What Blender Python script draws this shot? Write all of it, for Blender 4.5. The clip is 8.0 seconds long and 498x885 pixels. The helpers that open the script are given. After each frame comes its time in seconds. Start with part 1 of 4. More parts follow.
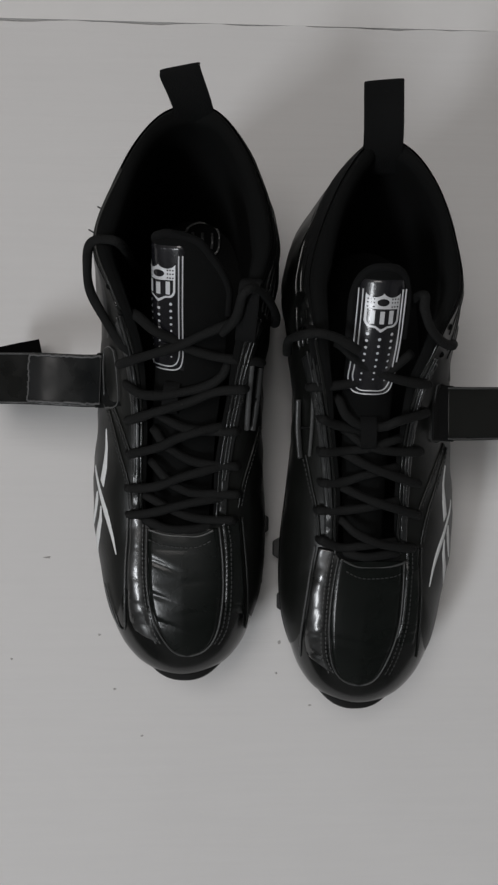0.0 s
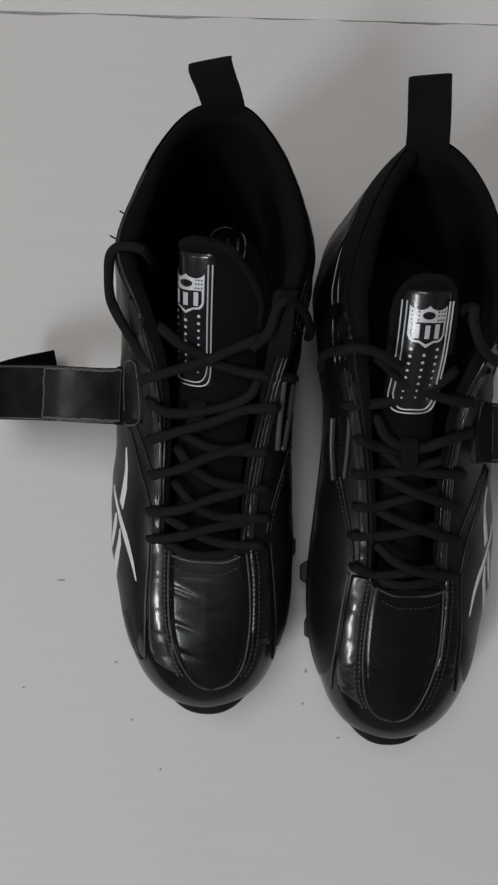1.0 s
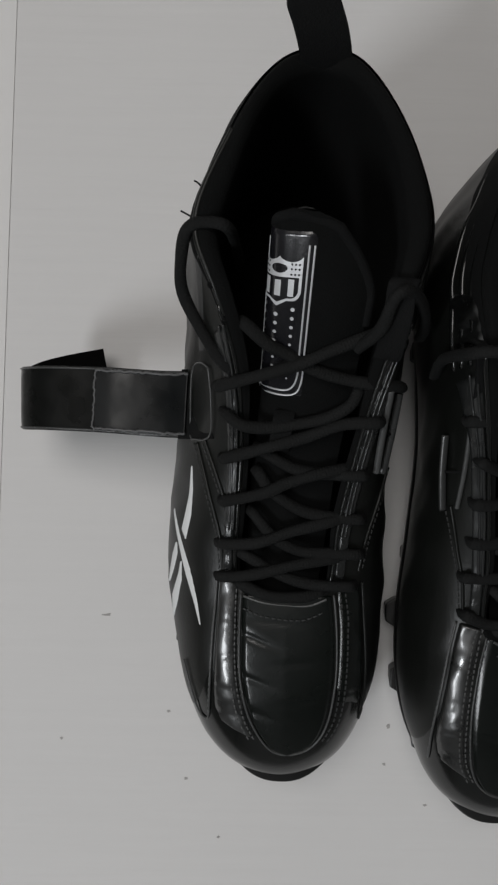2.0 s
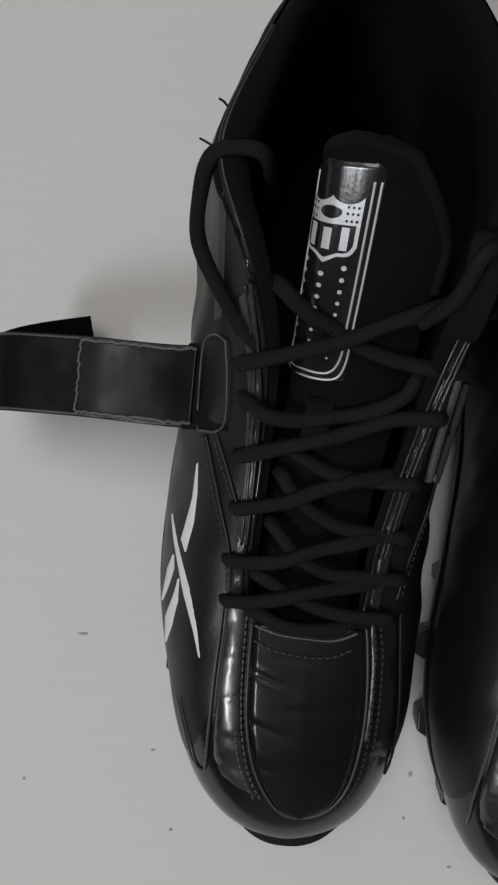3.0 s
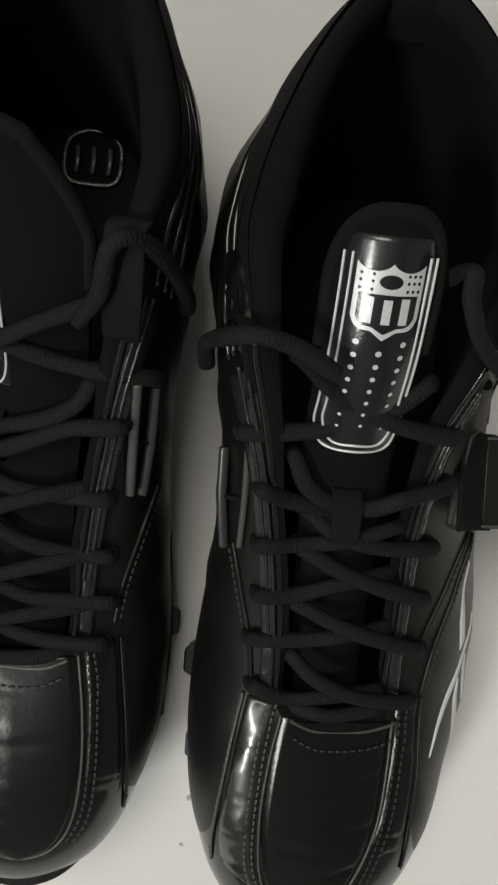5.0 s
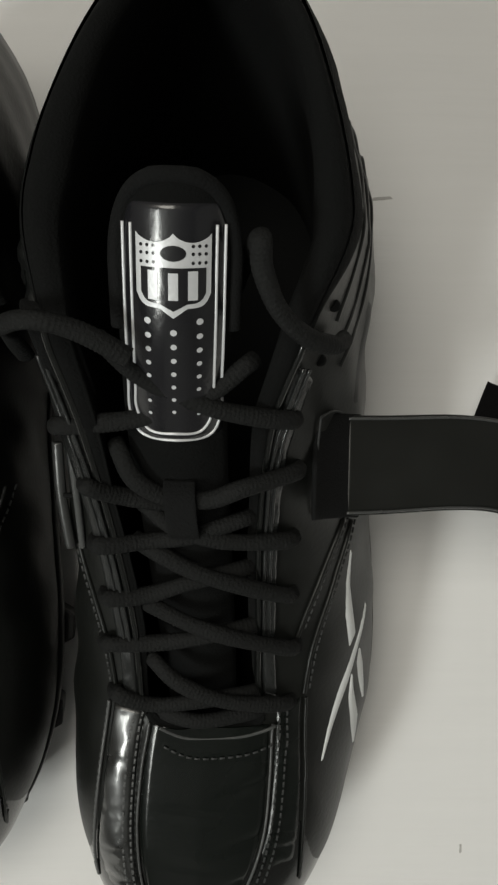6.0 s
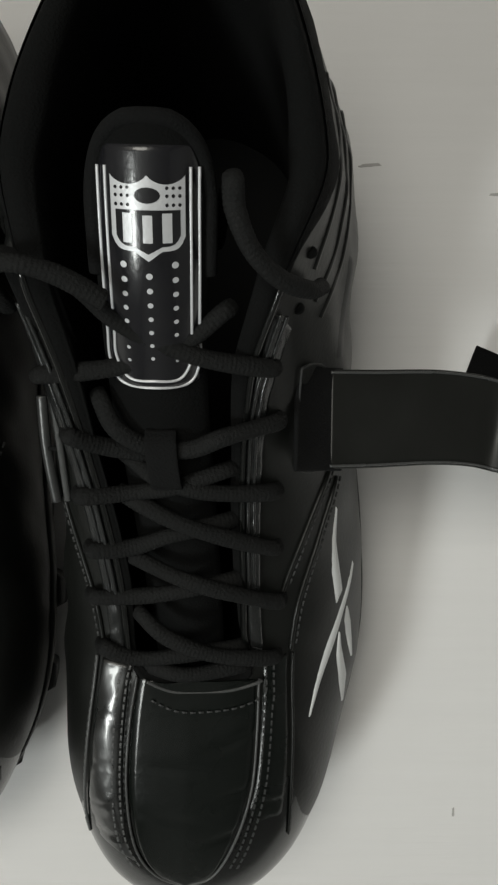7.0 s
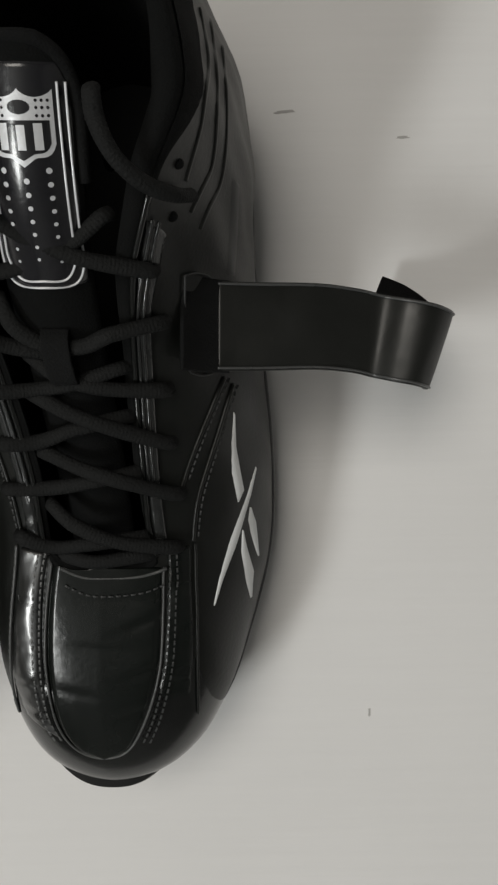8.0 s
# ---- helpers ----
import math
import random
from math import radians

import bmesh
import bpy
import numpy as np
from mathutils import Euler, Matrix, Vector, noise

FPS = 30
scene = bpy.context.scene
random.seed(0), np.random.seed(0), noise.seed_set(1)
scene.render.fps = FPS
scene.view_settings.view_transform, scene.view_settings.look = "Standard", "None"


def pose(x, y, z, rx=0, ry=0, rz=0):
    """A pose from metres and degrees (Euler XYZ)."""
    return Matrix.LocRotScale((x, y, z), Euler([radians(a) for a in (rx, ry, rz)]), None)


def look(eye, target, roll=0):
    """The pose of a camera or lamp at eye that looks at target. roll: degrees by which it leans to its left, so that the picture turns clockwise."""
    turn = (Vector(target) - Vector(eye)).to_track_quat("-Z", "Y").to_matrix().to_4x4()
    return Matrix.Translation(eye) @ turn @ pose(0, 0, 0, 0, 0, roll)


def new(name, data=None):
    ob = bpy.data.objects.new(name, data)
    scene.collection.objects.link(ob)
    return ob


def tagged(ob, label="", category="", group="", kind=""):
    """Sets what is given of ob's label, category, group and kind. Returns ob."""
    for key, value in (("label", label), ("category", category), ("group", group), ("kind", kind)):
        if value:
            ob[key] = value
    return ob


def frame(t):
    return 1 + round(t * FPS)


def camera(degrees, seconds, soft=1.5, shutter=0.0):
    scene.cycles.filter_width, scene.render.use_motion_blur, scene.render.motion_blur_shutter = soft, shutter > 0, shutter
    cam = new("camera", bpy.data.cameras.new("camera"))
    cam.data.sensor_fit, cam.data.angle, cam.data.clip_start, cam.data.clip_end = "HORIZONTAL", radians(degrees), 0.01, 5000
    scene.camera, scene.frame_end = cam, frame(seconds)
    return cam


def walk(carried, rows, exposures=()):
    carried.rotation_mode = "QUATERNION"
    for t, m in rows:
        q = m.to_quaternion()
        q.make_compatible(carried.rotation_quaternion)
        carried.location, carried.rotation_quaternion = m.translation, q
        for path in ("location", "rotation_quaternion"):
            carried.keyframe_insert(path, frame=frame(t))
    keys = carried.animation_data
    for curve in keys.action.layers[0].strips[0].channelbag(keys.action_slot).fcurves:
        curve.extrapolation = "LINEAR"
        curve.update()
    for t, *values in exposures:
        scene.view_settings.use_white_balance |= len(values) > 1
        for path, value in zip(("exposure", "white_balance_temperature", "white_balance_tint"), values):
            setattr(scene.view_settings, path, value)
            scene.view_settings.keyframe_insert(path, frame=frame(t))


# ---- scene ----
from mathutils.kdtree import KDTree

cam = camera(35.8, 8.0, soft=2.4)
# seconds, eye in metres, turn in degrees
ROWS = [
    (0, -0.0443, -0.0218, 0.5092, 2.45, -2.64, 0.00),
    (0.5, -0.0505, -0.0175, 0.5028, 2.53, -2.45, 0.10),
    (1, -0.0556, -0.0106, 0.4820, 2.50, -2.23, 0.26),
    (1.5, -0.0693, -0.0062, 0.4462, 2.53, -1.58, 0.69),
    (2, -0.0839, 0.0004, 0.4153, 2.47, -0.83, 1.19),
    (2.2, -0.0889, 0.0045, 0.4084, 1.88, -0.67, 1.21),
    (3.3, -0.0988, 0.0052, 0.3346, 1.22, -3.56, 4.23),
    (3.5, -0.0968, 0.0072, 0.3320, 0.92, -4.01, 4.57),
    (4, -0.0740, 0.0157, 0.3372, 0.60, -4.74, 4.96),
    (4.5, -0.0371, 0.0179, 0.3400, 0.29, -5.68, 4.69),
    (4.7, -0.0258, 0.0184, 0.3364, 0.26, -5.42, 4.28),
    (5.8, 0.0359, 0.0189, 0.3202, 0.03, -2.07, 0.62),
    (6, 0.0470, 0.0188, 0.3185, 0.06, -2.10, 0.36),
    (6.5, 0.0614, 0.0151, 0.3147, 0.16, -1.86, 0.14),
    (7, 0.0547, 0.0057, 0.3208, -0.07, -1.41, -0.06),
    (7.5, 0.0548, -0.0106, 0.3398, -0.32, -0.68, -0.28),
    (8, 0.0923, -0.0247, 0.3469, -0.39, -0.50, -0.78),
]
EXPOSURES = [(0.0, -0.62, 6540, 12), (2.0, -0.57, 6540, 11), (3.5, -0.42, 6600, 10), (4.0, -0.2, 6720, 9), (4.5, 0.04, 7000, 8), (6.0, -0.06, 6980, 6), (6.5, -0.12, 6900, 6), (7.5, -0.18, 6800, 6), (8.0, -0.24, 6870, 9)]
walk(cam, [(t, pose(x, y, z, rx, ry, rz)) for t, x, y, z, rx, ry, rz in ROWS], EXPOSURES)

# ---------------------------------------------------------------- light
world = bpy.data.worlds.new("world")
scene.world = world
world.use_nodes = True
wn = world.node_tree.nodes
sky = wn.new("ShaderNodeTexSky")
sky.sky_type, sky.sun_disc, sky.sun_elevation, sky.sun_rotation = "NISHITA", False, radians(35), radians(200)
world.node_tree.links.new(sky.outputs[0], wn["Background"].inputs[0])
wn["Background"].inputs[1].default_value = 0.1


def area(name, m, w, h, watts, colour):
    lamp = bpy.data.lights.new(name, "AREA")
    lamp.shape, lamp.size, lamp.size_y, lamp.energy, lamp.color = "RECTANGLE", w, h, watts, colour
    ob = new(name, lamp)
    ob.matrix_world = m
    return ob


ROOM = (-1.35, 2.1, -2.8, 1.9, 2.6)  # x0, x1, y0, y1, height
# daylight in the opening of the west window, and an added fill below the ceiling
area("window_light", pose(ROOM[0] + 0.04, -1.25, 1.75, 0, -90, 0), 0.62, 0.72, 50, (0.93, 0.975, 1.0))
area("fill_light", look((-0.68, 0.55, 2.55), (-0.68, 0.55, 0)), 1.2, 1.4, 34, (1.0, 0.98, 0.95))


# ---------------------------------------------------------------- materials
def mat(name, colour, rough, metal=0.0, noise_scale=300.0, bump=0.1, vary=0.25, rough_vary=0.1, coat=0.0, spec=0.5, big=18.0, stretch=(1, 1, 1), dist=0.0006):
    m = bpy.data.materials.new(name)
    m.use_nodes = True
    n, l = m.node_tree.nodes, m.node_tree.links
    b = n["Principled BSDF"]
    b.inputs["Metallic"].default_value = metal
    b.inputs["Specular IOR Level"].default_value = spec
    b.inputs["Coat Weight"].default_value = coat
    b.inputs["Coat Roughness"].default_value = 0.12
    tc = n.new("ShaderNodeTexCoord")
    mp = n.new("ShaderNodeMapping")
    mp.inputs["Scale"].default_value = stretch
    l.new(tc.outputs["Object"], mp.inputs[0])
    fine, large = n.new("ShaderNodeTexNoise"), n.new("ShaderNodeTexNoise")
    fine.inputs["Scale"].default_value, fine.inputs["Detail"].default_value = noise_scale, 4
    large.inputs["Scale"].default_value, large.inputs["Detail"].default_value = big, 5
    l.new(mp.outputs[0], fine.inputs[0])
    l.new(tc.outputs["Object"], large.inputs[0])
    mix = n.new("ShaderNodeMix")
    mix.data_type = "RGBA"
    mix.inputs[6].default_value = (*[c * (1 - vary) for c in colour], 1)
    mix.inputs[7].default_value = (*[min(1, c * (1 + vary)) for c in colour], 1)
    add = n.new("ShaderNodeMath")
    add.operation = "MULTIPLY_ADD"
    l.new(fine.outputs[0], add.inputs[0])
    add.inputs[1].default_value = 0.4
    sub = n.new("ShaderNodeMath")
    sub.operation = "MULTIPLY"
    l.new(large.outputs[0], sub.inputs[0])
    sub.inputs[1].default_value = 0.6
    l.new(sub.outputs[0], add.inputs[2])
    l.new(add.outputs[0], mix.inputs[0])
    l.new(mix.outputs[2], b.inputs["Base Color"])
    rr = n.new("ShaderNodeMapRange")
    rr.inputs["From Min"].default_value, rr.inputs["From Max"].default_value = 0.3, 0.7
    rr.inputs["To Min"].default_value, rr.inputs["To Max"].default_value = max(0.03, rough - rough_vary), min(1, rough + rough_vary)
    l.new(large.outputs[0], rr.inputs[0])
    l.new(rr.outputs[0], b.inputs["Roughness"])
    bp = n.new("ShaderNodeBump")
    bp.inputs["Strength"].default_value, bp.inputs["Distance"].default_value = bump, dist
    l.new(fine.outputs[0], bp.inputs["Height"])
    l.new(bp.outputs[0], b.inputs["Normal"])
    return m


FACING = mat("black_ribbed_facing", (0.014, 0.015, 0.015), 0.28, bump=0.5, noise_scale=260, vary=0.5, rough_vary=0.15, spec=0.7, stretch=(3.0, 0.6, 1))
PATENT = mat("black_patent_leather", (0.0045, 0.005, 0.0047), 0.2, bump=0.06, noise_scale=420, rough_vary=0.06, coat=0.3)
STRIP = mat("black_patent_toe_strip", (0.0045, 0.005, 0.0047), 0.34, bump=0.16, noise_scale=300, rough_vary=0.1, coat=0.5, spec=1.0, big=70.0)
STRAP = mat("black_coated_strap", (0.0045, 0.005, 0.0047), 0.3, bump=0.2, noise_scale=160, spec=0.22, rough_vary=0.14, big=60.0)
LAYER = mat("glossy_strap_layer", (0.006, 0.007, 0.0075), 0.36, bump=0.25, noise_scale=120, spec=0.3, rough_vary=0.16, big=55.0)
# Frayed strap edge, with its bright glints put into the colour
FRAY_GLINT = mat("pale_frayed_glint", (0.09, 0.092, 0.094), 0.4, bump=0.6, noise_scale=600, vary=0.8)
DULL = mat("dull_black_strap", (0.008, 0.0085, 0.0074), 0.42, bump=0.2, noise_scale=200, spec=0.45, rough_vary=0.12, big=40.0)
MATTE = mat("black_smooth_leather", (0.0065, 0.0071, 0.0063), 0.38, bump=0.14, noise_scale=650, spec=0.33, rough_vary=0.08)
VAMP = mat("black_grained_leather", (0.0040, 0.0054, 0.0046), 0.24, bump=0.12, noise_scale=500, spec=0.4, rough_vary=0.08)
LINING = mat("black_knit_lining", (0.0035, 0.0038, 0.0038), 0.95, bump=0.5, noise_scale=1500, spec=0.15)
LACE = mat("black_woven_lace", (0.0072, 0.0076, 0.0076), 0.8, bump=0.7, noise_scale=1100, spec=0.2)
WEB = mat("black_webbing", (0.0045, 0.0048, 0.005), 0.9, bump=0.6, noise_scale=1400, spec=0.2)
VELCRO = mat("black_hook_and_loop", (0.003, 0.003, 0.003), 1.0, bump=1.0, noise_scale=1800, spec=0.1)
RUBBER = mat("black_moulded_sole", (0.006, 0.006, 0.006), 0.45, bump=0.2, noise_scale=250)
LABEL = mat("glossy_black_label", (0.010, 0.010, 0.012), 0.2, bump=0.1, noise_scale=900, coat=0.4)
SILVER = mat("silver_print", (0.62, 0.63, 0.65), 0.38, metal=0.25, bump=0.2, noise_scale=900, vary=0.12)
WHITE = mat("pale_grey_print", (0.72, 0.735, 0.74), 0.45, bump=0.2, noise_scale=700, vary=0.1)
PIPING = mat("dark_grey_piping", (0.03, 0.031, 0.031), 0.3, bump=0.2)
# Grey of thin edges and seams, also painted on where edges glint
EDGE = mat("grey_edge_and_glint", (0.062, 0.064, 0.064), 0.32, bump=0.5, noise_scale=500, vary=0.5)
GREY = mat("grey_heel_plastic", (0.045, 0.045, 0.045), 0.5, bump=0.2)
# Stitching as it shows on window-facing strips, the light put into its colour
LIT_THREAD = mat("lit_grey_stitching", (0.075, 0.077, 0.077), 0.45, bump=0.3, noise_scale=1500)
THREAD = mat("grey_stitching_thread", (0.017, 0.018, 0.018), 0.6, bump=0.3, noise_scale=1500)
BOARD = mat("white_corrugated_card", (0.72, 0.712, 0.708), 0.58, bump=0.4, noise_scale=55, stretch=(0.2, 4.0, 1), vary=0.06, big=9.0, spec=0.3)
UNDER = mat("white_card_below", (0.78, 0.772, 0.765), 0.6, bump=0.1, noise_scale=60, vary=0.05, big=4.0, spec=0.3)
PLASTER = mat("painted_plaster", (0.22, 0.217, 0.212), 0.8, bump=0.2, noise_scale=40, vary=0.06)
DIRT = mat("grey_scuff", (0.40, 0.39, 0.38), 0.9, vary=0.3)


# ---------------------------------------------------------------- mesh helpers
def link_mesh(name, verts, faces, material, parent=None, label="", smooth=True):
    me = bpy.data.meshes.new(name)
    me.from_pydata([tuple(v) for v in verts], [], faces)
    me.materials.append(material)
    if smooth:
        me.polygons.foreach_set("use_smooth", [True] * len(me.polygons))
    me.update()
    ob = new(name, me)
    if parent is not None:
        ob.parent = parent
    if label:
        ob["label"] = label
    return ob


def part(name, bm, material, parent, label=""):
    me = bpy.data.meshes.new(name)
    bmesh.ops.recalc_face_normals(bm, faces=bm.faces)
    bm.to_mesh(me)
    bm.free()
    me.materials.append(material)
    ob = new(name, me)
    ob.parent = parent
    if label:
        ob["label"] = label
    return ob


def box_bm(x0, x1, y0, y1, z0, z1, bevel=0.0):
    bm = bmesh.new()
    bmesh.ops.create_cube(bm, size=1.0, matrix=Matrix.LocRotScale(((x0 + x1) / 2, (y0 + y1) / 2, (z0 + z1) / 2), None, (x1 - x0, y1 - y0, z1 - z0)))
    if bevel:
        bmesh.ops.bevel(bm, geom=bm.edges[:], offset=bevel, segments=2, affect="EDGES", profile=0.5)
    return bm


def grid_faces(nu, nv, loop_u=False, flip=False):
    out = []
    for i in range(nu if loop_u else nu - 1):
        for j in range(nv - 1):
            a, b = i * nv + j, (i + 1) % nu * nv + j
            q = (a, b, b + 1, a + 1)
            out.append(q[::-1] if flip else q)
    return out


def spline(keys, u):
    """Catmull-Rom through rows of numbers, u from 0 to 1."""
    k = np.asarray(keys, float)
    n = len(k) - 1
    x = np.clip(np.atleast_1d(np.asarray(u, float)), 0, 1) * n
    i = np.minimum(x.astype(int), n - 1)
    f = (x - i)[:, None]
    p0, p1, p2, p3 = k[np.maximum(i - 1, 0)], k[i], k[i + 1], k[np.minimum(i + 2, n)]
    return 0.5 * (2 * p1 + (p2 - p0) * f + (2 * p0 - 5 * p1 + 4 * p2 - p3) * f**2 + (3 * p1 - p0 - 3 * p2 + p3) * f**3)


def polyline(keys, u):
    """Straight runs from key to key."""
    k = np.asarray(keys, float)
    return np.stack([np.interp(np.asarray(u) * (len(k) - 1), np.arange(len(k)), k[:, c]) for c in range(k.shape[1])], -1)


def ribbon(name, pts, sides, width, thick, material, parent, label="", crown=0.0, nu=9):
    """A band with rounded edges along pts; sides: the crosswise direction at each point."""
    pts, sides = np.asarray(pts, float), np.asarray(sides, float)
    sides = sides / np.linalg.norm(sides, axis=1, keepdims=True)
    tan = np.gradient(pts, axis=0)
    tan /= np.linalg.norm(tan, axis=1, keepdims=True)
    nor = np.cross(tan, sides)
    nor /= np.linalg.norm(nor, axis=1, keepdims=True)
    ang = np.linspace(0, 2 * np.pi, 4 * nu, endpoint=False)
    cx = np.sign(np.cos(ang)) * np.abs(np.cos(ang)) ** 0.45
    cz = np.sign(np.sin(ang)) * np.abs(np.sin(ang)) ** 0.45
    w = np.broadcast_to(np.asarray(width, float), (len(pts),))
    verts = []
    for p, s, m, wi in zip(pts, sides, nor, w):
        for a, b in zip(cx, cz):
            verts.append(p + s * a * wi / 2 + m * (b * thick / 2 - crown * a * a))
    n = len(ang)
    faces = []
    for i in range(len(pts) - 1):
        for j in range(n):
            k = (j + 1) % n
            faces.append((i * n + j, i * n + k, (i + 1) * n + k, (i + 1) * n + j))
    faces.append(tuple(range(n))[::-1])
    faces.append(tuple((len(pts) - 1) * n + j for j in range(n)))
    return link_mesh(name, verts, faces, material, parent, label)


def tube(name, pts, radius, material, parent, label="", n=8, flat=1.0, up=(0, 0, 1), ribs=0.0):
    """A cord along pts; flat: its height over its width; ribs: the pitch of a woven cord's ribs."""
    pts = np.asarray(pts, float)
    swell = np.ones(len(pts))
    if ribs:
        dist = np.r_[0, np.cumsum(np.linalg.norm(np.diff(pts, axis=0), axis=1))]
        count = int(dist[-1] / ribs * 4)
        even = np.linspace(0, dist[-1], count)
        pts = np.stack([np.interp(even, dist, pts[:, c]) for c in range(3)], -1)
        swell = 1 + 0.028 * np.sin(np.pi / 2 * np.arange(count) + 0.4) + 0.05 * np.sin(even * 230 + pts[0, 1] * 900)
    tan = np.gradient(pts, axis=0)
    tan /= np.linalg.norm(tan, axis=1, keepdims=True) + 1e-12
    verts = []
    up = np.broadcast_to(np.asarray(up, float), pts.shape)
    for p, t, u, grow in zip(pts, tan, up, swell):
        s = np.cross(t, u)
        s /= np.linalg.norm(s) + 1e-9
        v = np.cross(s, t)
        for k in range(n):
            a = 2 * np.pi * k / n
            verts.append(p + radius * grow * (np.cos(a) * s + flat * np.sin(a) * v))
    faces = []
    for i in range(len(pts) - 1):
        for j in range(n):
            k = (j + 1) % n
            faces.append((i * n + j, i * n + k, (i + 1) * n + k, (i + 1) * n + j))
    faces.append(tuple(range(n))[::-1])
    faces.append(tuple((len(pts) - 1) * n + j for j in range(n)))
    return link_mesh(name, verts, faces, material, parent, label)


# ---------------------------------------------------------------- the setting
def slab(name, x0, x1, y0, y1, z0, z1, material, label, category):
    bm = box_bm(x0, x1, y0, y1, z0, z1)
    me = bpy.data.meshes.new(name)
    bm.to_mesh(me)
    bm.free()
    me.materials.append(material)
    return tagged(new(name, me), label, category, kind="structure")


X0, X1, Y0, Y1, HIGH = ROOM
slab("floor", X0, X1, Y0, Y1, -0.06, -0.004, UNDER, "white card and boards laid over the floor", "floor")
slab("wall_north", X0 - 0.1, X1 + 0.1, Y1, Y1 + 0.1, -0.06, HIGH, PLASTER, "plain painted wall behind the shoes", "wall")
slab("wall_south", X0 - 0.1, X1 + 0.1, Y0 - 0.1, Y0, -0.06, HIGH, PLASTER, "plain painted wall of the room", "wall")
slab("wall_east", X1, X1 + 0.1, Y0, Y1, -0.06, HIGH, PLASTER, "plain painted wall of the room", "wall")
slab("ceiling", X0 - 0.1, X1 + 0.1, Y0 - 0.1, Y1 + 0.1, HIGH, HIGH + 0.1, PLASTER, "plain painted ceiling", "ceiling")
WY0, WY1, WZ0, WZ1 = -1.65, -0.85, 1.4, 2.1
for y0, y1, z0, z1 in ((Y0, WY0, -0.06, HIGH), (WY1, Y1, -0.06, HIGH), (WY0, WY1, -0.06, WZ0), (WY0, WY1, WZ1, HIGH)):
    slab("wall_west", X0 - 0.1, X0, y0, y1, z0, z1, PLASTER, "plain painted wall round the window", "wall")


def card_sheet():
    """The white card under the shoes: its far edge is cut unevenly."""
    bm = bmesh.new()
    edge_y, edge_x, n = 0.2825, -0.212, 160
    rng = random.Random(4)
    top = []
    wob = 0.0
    for i in range(n + 1):
        x = edge_x + (1.3 - edge_x) * i / n
        wob = wob * 0.7 + rng.uniform(-0.0007, 0.0007)
        top.append((x, edge_y + wob))
    side = []
    for i in range(n + 1):
        y = edge_y + (-1.0 - edge_y) * i / n
        side.append((edge_x + 0.0008 * math.sin(i * 0.9) * rng.random(), y))
    loop = [bm.verts.new((x, y, 0.0)) for x, y in side[1:]][::-1] + [bm.verts.new((x, y, 0.0)) for x, y in top] + [bm.verts.new((1.3, -1.0, 0.0))]
    face = bm.faces.new(loop[::-1])
    r = bmesh.ops.extrude_face_region(bm, geom=[face])
    bmesh.ops.translate(bm, verts=[v for v in r["geom"] if isinstance(v, bmesh.types.BMVert)], vec=(0, 0, -0.004))
    bmesh.ops.recalc_face_normals(bm, faces=bm.faces)
    me = bpy.data.meshes.new("ground")
    bm.to_mesh(me)
    bm.free()
    me.materials.append(BOARD)
    return tagged(new("ground", me), "white corrugated card sheet with an uneven cut edge", "card sheet", kind="structure")



card_sheet()
slab("card_sheet_north", -0.2122, 1.3, 0.2834, 1.2, -0.004, 0.0002, UNDER, "white card sheet beyond a narrow gap", "card sheet")
slab("card_sheet_west", -1.0, -0.2108, -1.0, 1.2, 0.00012, 0.00055, UNDER, "thin white card sheet lapping over the next sheet", "card sheet")

# ---------------------------------------------------------------- the shoes
# Rows from the toe to the heel, in millimetres: the edge at the sole (x, y) and the edge of the opening (x, y, z)
LATERAL = [(-4, -139, -1, -57, 76), (19.5, -132.5, 9, -57, 75), (37.5, -113, 17, -55, 74), (47, -86, 21.5, -46, 75), (54, -50, 22, -20, 86), (54, -10, 22, 10, 98),
           (51, 30, 25, 38, 116), (48, 65, 32, 64, 134), (47, 95, 38, 90, 138), (43, 122, 29.3, 127, 139), (29, 144, 15.5, 152, 133), (0, 154, -2, 161, 128)]
MEDIAL = [(-4, -139, -1, -57, 76), (-27.5, -130.5, -10, -57, 77), (-42.5, -109, -17, -54, 78), (-49, -84, -20, -46, 79), (-49.5, -50, -21, -20, 90), (-45.5, -10, -25, 10, 105),
          (-42, 30, -30, 38, 122), (-43, 65, -37, 66, 140), (-44, 95, -42, 92, 143), (-40, 122, -33, 124, 141), (-28, 144, -17.2, 152, 134), (0, 154, -2, 161, 128)]


def sole_z(y):
    """The sole's edge rises to the toe."""
    return 26 + 18 * np.clip((-np.asarray(y, float) - 66) / 74, 0, 1) ** 1.5


